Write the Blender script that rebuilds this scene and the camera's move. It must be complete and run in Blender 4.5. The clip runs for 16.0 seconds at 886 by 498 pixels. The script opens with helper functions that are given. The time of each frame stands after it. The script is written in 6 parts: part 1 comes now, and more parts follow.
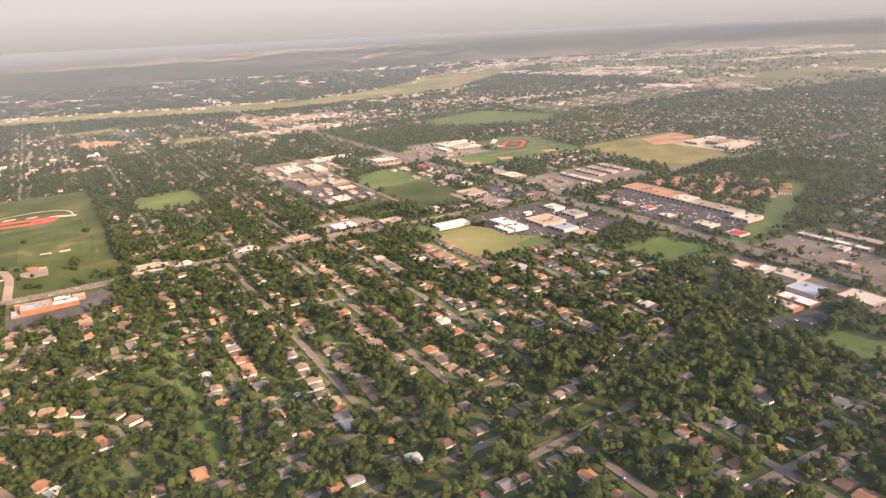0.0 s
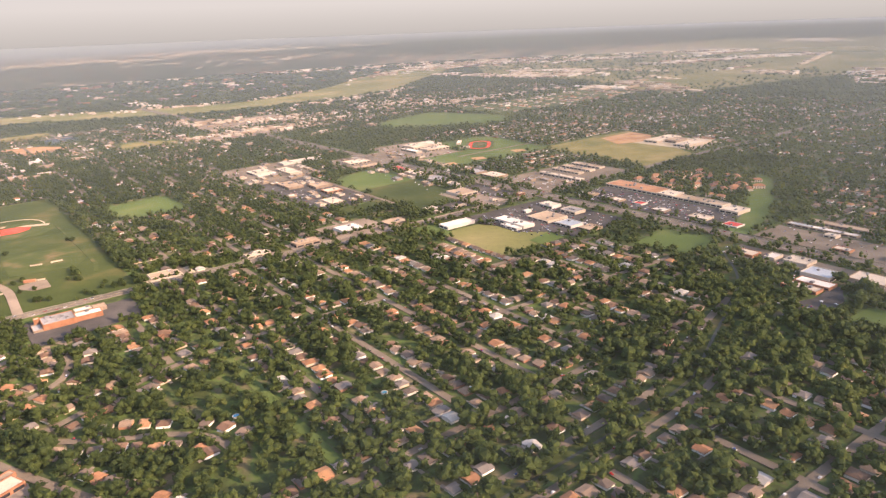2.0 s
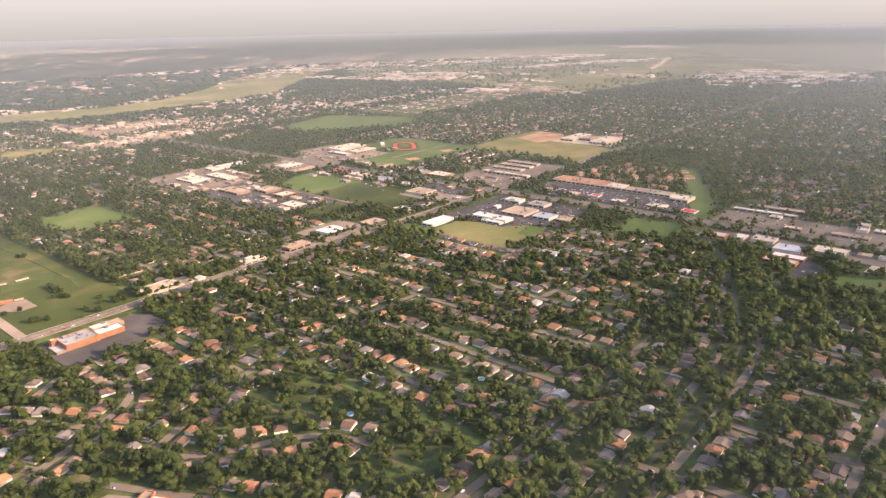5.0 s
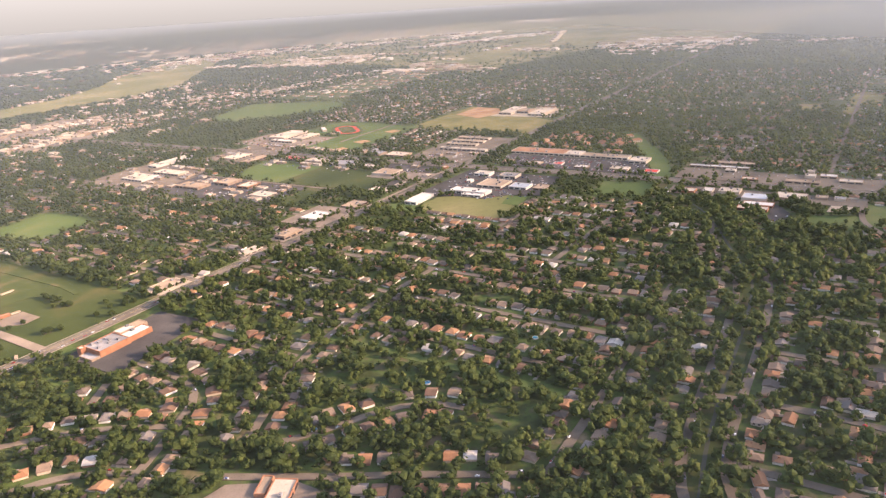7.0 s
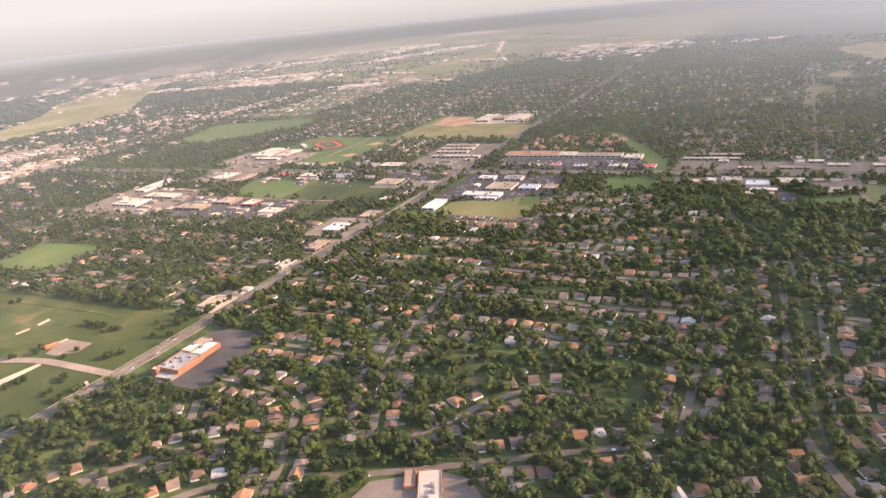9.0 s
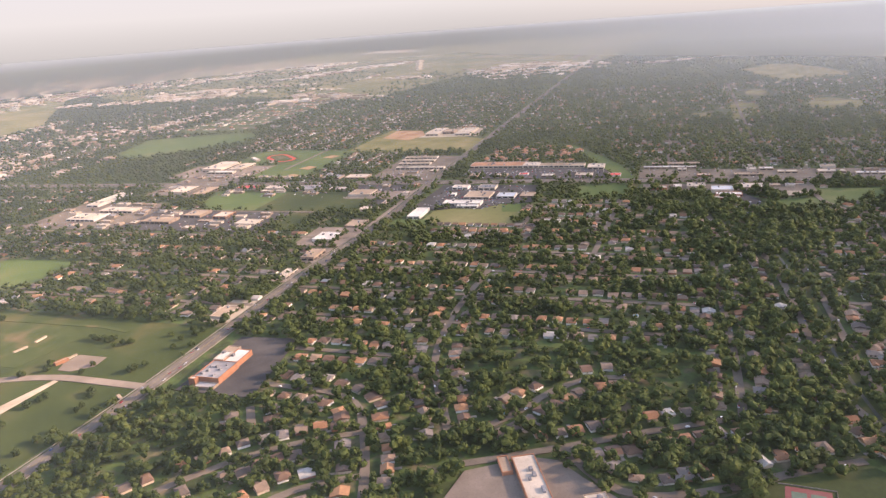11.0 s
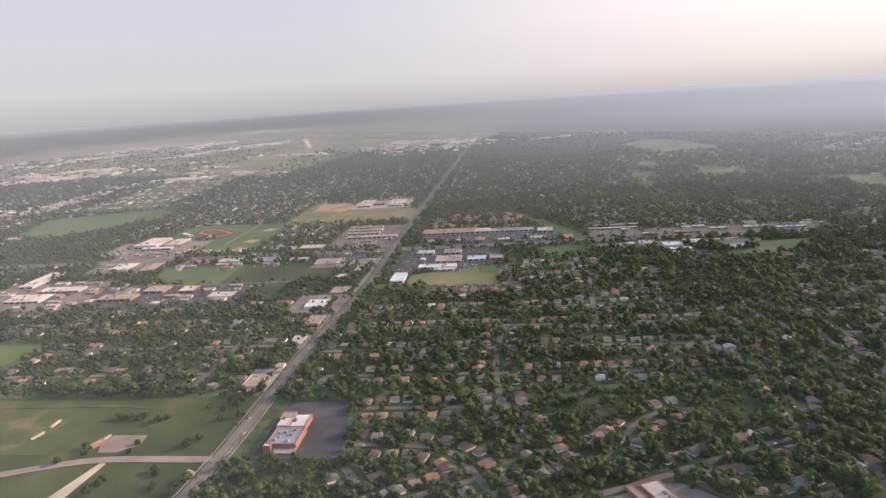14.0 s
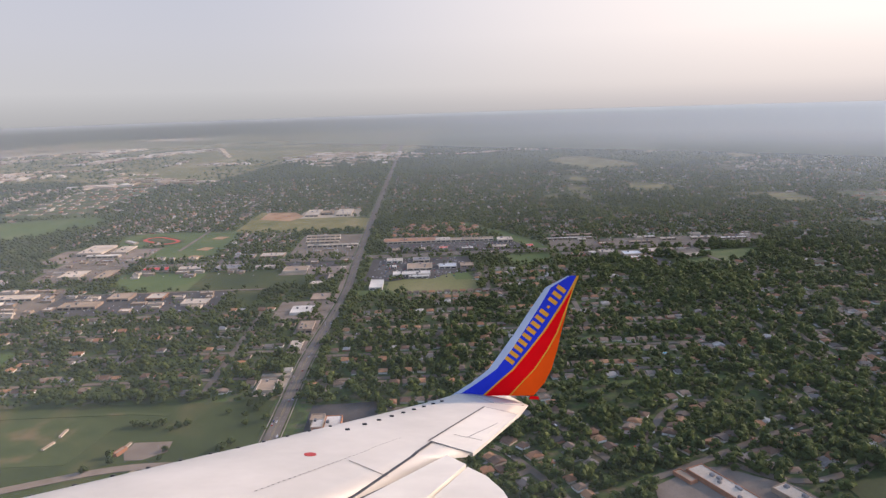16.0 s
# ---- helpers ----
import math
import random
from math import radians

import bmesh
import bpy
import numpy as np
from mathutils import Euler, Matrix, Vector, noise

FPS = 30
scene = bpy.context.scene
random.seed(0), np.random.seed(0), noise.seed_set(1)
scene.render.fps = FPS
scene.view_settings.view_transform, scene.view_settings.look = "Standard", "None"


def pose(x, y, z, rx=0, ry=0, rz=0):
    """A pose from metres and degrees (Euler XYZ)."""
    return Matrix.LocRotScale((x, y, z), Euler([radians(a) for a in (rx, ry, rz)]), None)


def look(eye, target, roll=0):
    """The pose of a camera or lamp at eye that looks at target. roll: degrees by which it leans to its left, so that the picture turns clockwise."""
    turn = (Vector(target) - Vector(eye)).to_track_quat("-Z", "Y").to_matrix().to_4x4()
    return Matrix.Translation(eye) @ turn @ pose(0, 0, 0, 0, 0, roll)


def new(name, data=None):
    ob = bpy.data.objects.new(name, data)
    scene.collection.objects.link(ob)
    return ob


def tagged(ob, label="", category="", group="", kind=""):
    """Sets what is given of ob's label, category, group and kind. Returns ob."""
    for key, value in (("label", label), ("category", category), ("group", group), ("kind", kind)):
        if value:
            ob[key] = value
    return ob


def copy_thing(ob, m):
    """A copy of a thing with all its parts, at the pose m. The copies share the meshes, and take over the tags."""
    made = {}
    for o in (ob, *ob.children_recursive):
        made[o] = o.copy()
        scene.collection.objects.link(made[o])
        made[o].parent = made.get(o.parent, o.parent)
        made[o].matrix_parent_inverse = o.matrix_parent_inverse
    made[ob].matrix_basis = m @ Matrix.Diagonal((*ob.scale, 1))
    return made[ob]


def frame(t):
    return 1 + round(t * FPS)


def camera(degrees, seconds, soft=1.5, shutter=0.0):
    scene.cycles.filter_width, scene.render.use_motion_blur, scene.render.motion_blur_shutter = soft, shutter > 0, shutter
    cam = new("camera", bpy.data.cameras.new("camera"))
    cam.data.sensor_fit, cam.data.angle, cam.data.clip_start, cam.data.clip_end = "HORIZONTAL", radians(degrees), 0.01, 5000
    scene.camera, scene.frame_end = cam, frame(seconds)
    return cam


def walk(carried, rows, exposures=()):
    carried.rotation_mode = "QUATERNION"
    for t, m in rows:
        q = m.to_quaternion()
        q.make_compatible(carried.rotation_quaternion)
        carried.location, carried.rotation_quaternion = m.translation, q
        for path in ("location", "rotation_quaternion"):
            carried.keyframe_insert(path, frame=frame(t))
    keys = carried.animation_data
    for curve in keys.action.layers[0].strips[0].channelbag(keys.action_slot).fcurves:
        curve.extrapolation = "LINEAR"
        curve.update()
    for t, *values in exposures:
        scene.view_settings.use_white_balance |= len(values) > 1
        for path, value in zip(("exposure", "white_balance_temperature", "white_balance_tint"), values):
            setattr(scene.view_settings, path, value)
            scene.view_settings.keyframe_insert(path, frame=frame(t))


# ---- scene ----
cam = camera(63.0, 16.0, soft=1.35)
METRES, EYE, TILT, LEAN, TURN = 560.0, 148.4, -0.078, 0.156, 0.0
ROWS = [
    (0.0, 0.0, 0.0, 0.0, -1.07, -17.52, 3.39),
    (0.5, -0.0322, -0.0033, 0.002, -2.88, -17.46, 3.33),
    (1.0, -0.0659, -0.0052, 0.0044, -4.79, -17.49, 3.16),
    (1.5, -0.0987, -0.0062, 0.0065, -6.49, -17.61, 2.85),
    (2.0, -0.1317, -0.0061, 0.0084, -8.39, -17.77, 2.83),
    (2.5, -0.1643, -0.0053, 0.0099, -10.36, -17.95, 3.13),
    (3.0, -0.197, -0.0034, 0.0112, -12.42, -18.12, 3.59),
    (5.5, -0.3569, 0.0225, 0.0167, -23.47, -18.14, 1.85),
    (6.0, -0.3875, 0.0302, 0.0175, -25.87, -18.56, 2.53),
    (6.5, -0.4177, 0.0388, 0.0182, -28.22, -19.16, 3.01),
    (7.0, -0.4484, 0.0487, 0.0189, -30.5, -19.8, 3.79),
    (7.5, -0.4778, 0.0594, 0.0195, -31.74, -20.37, 5.1),
    (8.0, -0.5064, 0.0712, 0.0198, -33.28, -20.62, 5.67),
    (8.5, -0.5353, 0.0844, 0.0199, -35.0, -19.86, 5.68),
    (9.0, -0.5624, 0.0981, 0.0205, -36.74, -19.14, 5.56),
    (11.5, -0.692, 0.1793, 0.02, -46.56, -17.97, 4.4),
    (12.0, -0.7161, 0.1981, 0.0195, -48.63, -17.32, 4.65),
    (12.5, -0.7389, 0.2173, 0.0189, -50.54, -15.78, 4.5),
    (13.0, -0.7614, 0.2378, 0.0186, -52.4, -14.42, 4.2),
    (13.5, -0.7828, 0.2587, 0.0184, -54.2, -13.61, 3.92),
    (14.0, -0.8034, 0.28, 0.0178, -55.86, -12.92, 3.76),
    (14.5, -0.8231, 0.3018, 0.0173, -57.16, -12.16, 3.74),
    (15.0, -0.8425, 0.3246, 0.0172, -58.62, -11.59, 3.72),
    (15.5, -0.86, 0.3474, 0.0164, -60.02, -11.37, 1.68),
    (16.0, -0.8774, 0.3707, 0.0151, -63.5, -12.09, 1.8),
]
walk(cam, [(t, pose(0, 0, EYE, TILT, LEAN, TURN) @ pose(METRES * x, METRES * y, METRES * z, 90 + pitch, roll, yaw)) for t, x, y, z, yaw, pitch, roll in ROWS],
     [(0.0, 0.82, 7850, 26), (6.0, 1.0, 7850, 27), (9.0, 1.12, 7700, 27.5), (11.5, 1.0, 7450, 27.5), (12.5, 0.9, 7200, 26), (13.5, 0.74, 7100, 24.5), (15.0, 0.72, 7000, 23.5), (16.0, 0.56, 6950, 22)])

# ---- world, sun ----
BASE = pose(95, 595, 0, 0, 0, 28)          # street grid: u along the main road, v across it
SUN_AZ, SUN_EL = -42.5, 22.0               # direction of the sun: degrees from +x, and height
world = bpy.data.worlds.new("world")
scene.world = world
world.use_nodes = True
wn = world.node_tree.nodes
sky = wn.new("ShaderNodeTexSky")
sky.sky_type, sky.sun_disc = "NISHITA", False
sky.sun_elevation, sky.sun_rotation = radians(SUN_EL), radians(90 - SUN_AZ)
sky.air_density, sky.dust_density, sky.ozone_density = 1.0, 1.0, 1.0
wn["Background"].inputs["Strength"].default_value = 0.26
world.node_tree.links.new(sky.outputs[0], wn["Background"].inputs["Color"])
sun = new("sun", bpy.data.lights.new("sun", "SUN"))
sun.data.energy, sun.data.angle, sun.data.color = 3.5, radians(1.0), (1.0, 0.84, 0.66)
sun_way = Vector((math.cos(radians(SUN_AZ)), math.sin(radians(SUN_AZ)), math.tan(radians(SUN_EL))))
sun.matrix_world = look(sun_way * 400, (0, 0, 0))


# ---- materials ----
def shader(name):
    m = bpy.data.materials.new(name)
    m.use_nodes = True
    nt = m.node_tree
    return m, nt.nodes, nt.links, nt.nodes["Principled BSDF"]


def ramp(nodes, stops, mode="LINEAR"):
    r = nodes.new("ShaderNodeValToRGB")
    r.color_ramp.interpolation = mode
    e = r.color_ramp.elements
    while len(e) < len(stops):
        e.new(0.5)
    for el, (p, c) in zip(e, stops):
        el.position, el.color = p, (*c, 1)
    return r


def noisy(name, stops, scale, fine, rough=0.9, bump=0.0, amount=0.35, spec=0.2, source="noise", metallic=0.0, steps="LINEAR"):
    """Colours chosen by a coarse noise, an island's or an object's random number, broken up by a fine noise."""
    m, n, l, b = shader(name)
    tc = n.new("ShaderNodeNewGeometry")
    big = n.new("ShaderNodeTexNoise")
    big.inputs["Scale"].default_value, big.inputs["Detail"].default_value = scale, 5
    small = n.new("ShaderNodeTexNoise")
    small.inputs["Scale"].default_value, small.inputs["Detail"].default_value = fine, 4
    for t in (big, small):
        l.new(tc.outputs["Position"], t.inputs["Vector"])
    r = ramp(n, stops, steps)
    if source == "island":
        l.new(tc.outputs["Random Per Island"], r.inputs[0])
    elif source == "object":
        l.new(n.new("ShaderNodeObjectInfo").outputs["Random"], r.inputs[0])
    else:
        spread = n.new("ShaderNodeMapRange")
        spread.inputs[1].default_value, spread.inputs[2].default_value = 0.3, 0.7
        l.new(big.outputs[0], spread.inputs[0])
        l.new(spread.outputs[0], r.inputs[0])
    vary = n.new("ShaderNodeMapRange")
    vary.inputs[1].default_value, vary.inputs[2].default_value = 0.25, 0.75
    vary.inputs[3].default_value, vary.inputs[4].default_value = 1 - amount, 1 + amount
    mixer = n.new("ShaderNodeMath")
    mixer.operation = "ADD"
    half = n.new("ShaderNodeMath")
    half.operation = "MULTIPLY"
    half.inputs[1].default_value = 0.5
    l.new(big.outputs[0], mixer.inputs[0])
    l.new(small.outputs[0], mixer.inputs[1])
    l.new(mixer.outputs[0], half.inputs[0])
    l.new(half.outputs[0], vary.inputs[0])
    mul = n.new("ShaderNodeVectorMath")
    mul.operation = "SCALE"
    l.new(r.outputs[0], mul.inputs[0])
    l.new(vary.outputs[0], mul.inputs["Scale"])
    l.new(mul.outputs[0], b.inputs["Base Color"])
    b.inputs["Roughness"].default_value, b.inputs["Specular IOR Level"].default_value = rough, spec
    b.inputs["Diffuse Roughness"].default_value = 1.0 if rough > 0.8 else 0.0
    b.inputs["Metallic"].default_value = metallic
    if bump:
        bp = n.new("ShaderNodeBump")
        bp.inputs["Strength"].default_value, bp.inputs["Distance"].default_value = 0.6, bump
        l.new(small.outputs[0], bp.inputs["Height"])
        l.new(bp.outputs[0], b.inputs["Normal"])
    return m


def leaves(name, stops, tree_size=0.16):
    """Foliage: each clump its own green, trees differ in tone, leaves let some light through."""
    m, n, l, b = shader(name)
    geo = n.new("ShaderNodeNewGeometry")
    info = n.new("ShaderNodeObjectInfo")
    tone = n.new("ShaderNodeTexNoise")
    tone.inputs["Scale"].default_value, tone.inputs["Detail"].default_value = tree_size, 1
    fine = n.new("ShaderNodeTexNoise")
    fine.inputs["Scale"].default_value, fine.inputs["Detail"].default_value = 3.0, 4
    for t in (tone, fine):
        l.new(geo.outputs["Position"], t.inputs["Vector"])
    add = n.new("ShaderNodeMath")
    add.operation = "MULTIPLY_ADD"
    add.inputs[1].default_value = 0.25
    l.new(geo.outputs["Random Per Island"], add.inputs[0])
    spread = n.new("ShaderNodeMapRange")
    spread.inputs[1].default_value, spread.inputs[2].default_value = 0.3, 0.7
    spread.inputs[4].default_value = 0.65
    l.new(tone.outputs[0], spread.inputs[0])
    patch_tone, patch_part = n.new("ShaderNodeTexNoise"), n.new("ShaderNodeMath")
    patch_tone.inputs["Scale"].default_value, patch_tone.inputs["Detail"].default_value = 0.013, 3
    l.new(geo.outputs["Position"], patch_tone.inputs["Vector"])
    patch_part.operation = "MULTIPLY_ADD"
    patch_part.inputs[1].default_value, patch_part.inputs[2].default_value = 1.1, -0.55
    l.new(patch_tone.outputs[0], patch_part.inputs[0])
    both_tones = n.new("ShaderNodeMath")
    l.new(spread.outputs[0], both_tones.inputs[0])
    l.new(patch_part.outputs[0], both_tones.inputs[1])
    l.new(both_tones.outputs[0], add.inputs[2])
    r = ramp(n, stops)
    l.new(add.outputs[0], r.inputs[0])
    vary = n.new("ShaderNodeMapRange")
    vary.inputs[1].default_value, vary.inputs[2].default_value = 0.3, 0.7
    vary.inputs[3].default_value, vary.inputs[4].default_value = 0.6, 1.4
    l.new(fine.outputs[0], vary.inputs[0])
    mul = n.new("ShaderNodeVectorMath")
    mul.operation = "SCALE"
    l.new(r.outputs[0], mul.inputs[0])
    l.new(vary.outputs[0], mul.inputs["Scale"])
    l.new(mul.outputs[0], b.inputs["Base Color"])
    b.inputs["Roughness"].default_value, b.inputs["Specular IOR Level"].default_value = 0.75, 0.15
    bp = n.new("ShaderNodeBump")
    bp.inputs["Strength"].default_value, bp.inputs["Distance"].default_value = 0.7, 0.3
    l.new(fine.outputs[0], bp.inputs["Height"])
    l.new(bp.outputs[0], b.inputs["Normal"])
    thin, both = n.new("ShaderNodeBsdfTranslucent"), n.new("ShaderNodeMixShader")
    l.new(mul.outputs[0], thin.inputs["Color"])
    both.inputs[0].default_value = 0.42
    l.new(b.outputs[0], both.inputs[1])
    l.new(thin.outputs[0], both.inputs[2])
    l.new(both.outputs[0], n["Material Output"].inputs["Surface"])
    return m


def plain(name, c, rough=0.6, spec=0.3, metallic=0.0):
    return noisy(name, [(0, [x * 0.93 for x in c]), (1, [min(1, x * 1.07) for x in c])], 0.6, 6, rough, amount=0.08, spec=spec, metallic=metallic)


M_ground = noisy("ground", [(0, (0.04, 0.054, 0.018)), (0.35, (0.055, 0.072, 0.024)), (0.55, (0.07, 0.108, 0.028)), (0.72, (0.088, 0.09, 0.04)), (1, (0.165, 0.13, 0.08))], 0.085, 0.5)
M_lawn = noisy("lawn", [(0, (0.034, 0.052, 0.012)), (0.6, (0.047, 0.063, 0.016)), (1, (0.086, 0.08, 0.029))], 0.03, 0.7, amount=0.25)
M_worn = noisy("worn_grass", [(0, (0.042, 0.064, 0.016)), (0.6, (0.06, 0.076, 0.022)), (1, (0.135, 0.1, 0.052))], 0.06, 0.7, amount=0.25)
M_crop = noisy("crop", [(0, (0.064, 0.106, 0.027)), (0.6, (0.084, 0.122, 0.034)), (1, (0.124, 0.138, 0.049))], 0.02, 0.9, amount=0.18)
M_dry = noisy("dry_grass", [(0, (0.13, 0.135, 0.04)), (0.6, (0.19, 0.165, 0.06)), (1, (0.24, 0.19, 0.085))], 0.03, 0.6, amount=0.25)
M_prairie = noisy("prairie", [(0, (0.125, 0.138, 0.045)), (0.5, (0.17, 0.165, 0.062)), (1, (0.25, 0.21, 0.1))], 0.008, 0.2, amount=0.2)
M_earth = noisy("bare_earth", [(0, (0.32, 0.17, 0.085)), (1, (0.42, 0.26, 0.15))], 0.05, 0.8, amount=0.2)
M_gravel = noisy("gravel", [(0, (0.36, 0.29, 0.21)), (1, (0.46, 0.38, 0.29))], 0.1, 1.5, amount=0.2)
M_asphalt = noisy("asphalt", [(0, (0.052, 0.047, 0.045)), (1, (0.085, 0.076, 0.07))], 0.05, 1.2, amount=0.25)
M_road = noisy("worn_road", [(0, (0.185, 0.145, 0.112)), (1, (0.262, 0.207, 0.163))], 0.06, 1.5, amount=0.2)
M_main = noisy("grey_road", [(0, (0.13, 0.108, 0.09)), (1, (0.18, 0.149, 0.122))], 0.06, 1.5, amount=0.2)
M_street = noisy("street", [(0, (0.14, 0.112, 0.086)), (1, (0.2, 0.16, 0.122))], 0.06, 1.5, amount=0.22)
M_concrete = noisy("concrete", [(0, (0.235, 0.197, 0.162)), (1, (0.33, 0.28, 0.232))], 0.08, 1.2, amount=0.18)
M_paint_white = plain("road_paint", (0.42, 0.4, 0.36))
M_paint_yellow = plain("road_paint_yellow", (0.36, 0.27, 0.1))
M_leaf = leaves("leaves", [(0, (0.043, 0.063, 0.021)), (0.4, (0.067, 0.094, 0.028)), (0.75, (0.1, 0.13, 0.036)), (1, (0.155, 0.174, 0.05))])
M_bark = noisy("bark", [(0, (0.07, 0.05, 0.035)), (1, (0.13, 0.1, 0.07))], 2, 9, bump=0.05)
ROOFS = [(0, (0.19, 0.115, 0.078)), (0.2, (0.33, 0.165, 0.09)), (0.36, (0.155, 0.118, 0.095)), (0.54, (0.27, 0.19, 0.135)), (0.72, (0.4, 0.215, 0.115)), (0.84, (0.22, 0.188, 0.165)), (0.95, (0.46, 0.42, 0.37))]
M_roof = noisy("shingle_roof", ROOFS, 0.4, 5, source="object", amount=0.3, steps="CONSTANT", bump=0.03)
M_roof_far = noisy("shingle_roofs", ROOFS, 0.4, 5, source="island", amount=0.3, steps="CONSTANT")
WALLS = [(0, (0.58, 0.46, 0.35)), (0.25, (0.72, 0.64, 0.54)), (0.5, (0.38, 0.19, 0.12)), (0.62, (0.8, 0.76, 0.7)), (0.85, (0.55, 0.44, 0.34))]
M_wall = noisy("house_wall", WALLS, 0.5, 4, source="object", amount=0.18, steps="CONSTANT")
M_wall_far = noisy("house_walls", WALLS, 0.5, 4, source="island", amount=0.18, steps="CONSTANT")
M_white = noisy("white_roofing", [(0, (0.54, 0.49, 0.43)), (1, (0.72, 0.67, 0.6))], 0.05, 0.8, amount=0.12)
M_cream = noisy("cream_roofing", [(0, (0.46, 0.38, 0.295)), (1, (0.6, 0.505, 0.405))], 0.05, 0.8, amount=0.14)
M_tan = noisy("tan_roofing", [(0, (0.31, 0.225, 0.155)), (1, (0.42, 0.315, 0.225))], 0.05, 0.8, amount=0.18)
M_greyroof = noisy("grey_roofing", [(0, (0.2, 0.19, 0.19)), (1, (0.3, 0.29, 0.29))], 0.05, 0.8, amount=0.18)
M_blueroof = noisy("blue_grey_metal", [(0, (0.33, 0.36, 0.39)), (1, (0.42, 0.45, 0.48))], 0.05, 0.8, rough=0.45, amount=0.1)
M_orange = noisy("orange_tile", [(0, (0.32, 0.155, 0.09)), (1, (0.42, 0.225, 0.13))], 0.08, 2, amount=0.2)
M_red = noisy("red_metal", [(0, (0.5, 0.04, 0.03)), (1, (0.62, 0.07, 0.05))], 0.1, 2, amount=0.12, rough=0.5)
M_brick = noisy("orange_brick", [(0, (0.31, 0.14, 0.08)), (1, (0.4, 0.19, 0.11))], 0.3, 4, amount=0.15)
M_darkbrick = noisy("brown_brick", [(0, (0.27, 0.19, 0.14)), (1, (0.36, 0.27, 0.2))], 0.3, 4, amount=0.15)
M_glass = noisy("dark_glass", [(0, (0.03, 0.03, 0.035)), (1, (0.05, 0.05, 0.055))], 0.3, 3, rough=0.15, spec=0.5)
M_water = noisy("ditch_water", [(0, (0.04, 0.045, 0.03)), (1, (0.06, 0.06, 0.042))], 0.05, 1, rough=0.55, spec=0.25)
M_pond = plain("pond_water", (0.12, 0.16, 0.2), rough=0.15)
M_pool = plain("pool_water", (0.06, 0.3, 0.5), rough=0.1)
M_clay = noisy("clay_court", [(0, (0.47, 0.055, 0.035)), (1, (0.56, 0.1, 0.07))], 0.1, 2, amount=0.12)
M_green_court = plain("green_court", (0.08, 0.12, 0.085))
M_red_court = plain("red_court", (0.17, 0.052, 0.047))
CARS = [(0, (0.7, 0.7, 0.7)), (0.3, (0.35, 0.36, 0.38)), (0.5, (0.04, 0.04, 0.045)), (0.7, (0.4, 0.03, 0.03)), (0.82, (0.06, 0.1, 0.25)), (0.92, (0.5, 0.42, 0.3))]
M_car = noisy("car_paint", CARS, 0.4, 5, source="object", amount=0.05, steps="CONSTANT", rough=0.25, spec=0.5)
M_car_far = noisy("car_paints", CARS, 0.4, 5, source="island", amount=0.05, steps="CONSTANT", rough=0.25, spec=0.5)
M_rubber = plain("rubber", (0.03, 0.03, 0.03))


# ---- mesh helpers ----
def mesh_of(name, V, F, mats=(), mi=None):
    """A mesh from arrays of vertices and of triangles or quads."""
    V, F = np.asarray(V, dtype=np.float32), np.asarray(F, dtype=np.int32)
    k = F.shape[1]
    me = bpy.data.meshes.new(name)
    me.vertices.add(len(V))
    me.vertices.foreach_set("co", V.ravel())
    me.loops.add(F.size)
    me.loops.foreach_set("vertex_index", F.ravel())
    me.polygons.add(len(F))
    me.polygons.foreach_set("loop_start", np.arange(0, F.size, k, dtype=np.int32))
    if mi is not None:
        me.polygons.foreach_set("material_index", np.asarray(mi, dtype=np.int32))
    for m in mats:
        me.materials.append(m)
    me.update(calc_edges=True)
    me.shade_flat()
    return me


def put(name, V, F, mat, label="", category="", kind="", parent=None, group="", m=None):
    if parent is None and m is None:
        W = np.asarray(V, float) @ np.array(BASE.to_3x3()).T + np.array(BASE.translation)
        if np.linalg.norm(W[:, :2] - HUB, axis=1).max() > NEAR:
            ob = new(name, mesh_of(name, draw_in(W), F, [mat]))
            return tagged(ob, label, category, group, kind)
    ob = new(name, mesh_of(name, V, F, [mat]))
    if parent is not None:
        ob.parent = parent
        if m is not None:
            ob.matrix_basis = m
    else:
        ob.matrix_basis = BASE if m is None else BASE @ m
    return tagged(ob, label, category, group, kind)


def spread_copies(V, F, pos, size, turn):
    """Many turned and scaled copies of one template, joined."""
    V, F, pos, size = np.asarray(V, float), np.asarray(F), np.asarray(pos, float), np.asarray(size, float)
    c, s = np.cos(turn)[:, None], np.sin(turn)[:, None]
    W = V[None] * size[:, None, :]
    x, y = W[..., 0] * c - W[..., 1] * s, W[..., 0] * s + W[..., 1] * c
    W = np.stack([x, y, W[..., 2]], -1) + pos[:, None, :]
    return W.reshape(-1, 3), (F[None] + (np.arange(len(pos)) * len(V))[:, None, None]).reshape(-1, F.shape[1])


def join(parts):
    Vs, Fs, n = [], [], 0
    for V, F in parts:
        Vs.append(np.asarray(V, float).reshape(-1, 3))
        Fs.append(np.asarray(F, int) + n)
        n += len(Vs[-1])
    return np.concatenate(Vs), np.concatenate(Fs)


def box(u0, u1, v0, v1, z0, z1):
    V = [(u, v, z) for z in (z0, z1) for u, v in ((u0, v0), (u1, v0), (u1, v1), (u0, v1))]
    return np.array(V, float), np.array([(3, 2, 1, 0), (4, 5, 6, 7), (0, 1, 5, 4), (1, 2, 6, 5), (2, 3, 7, 6), (3, 0, 4, 7)])


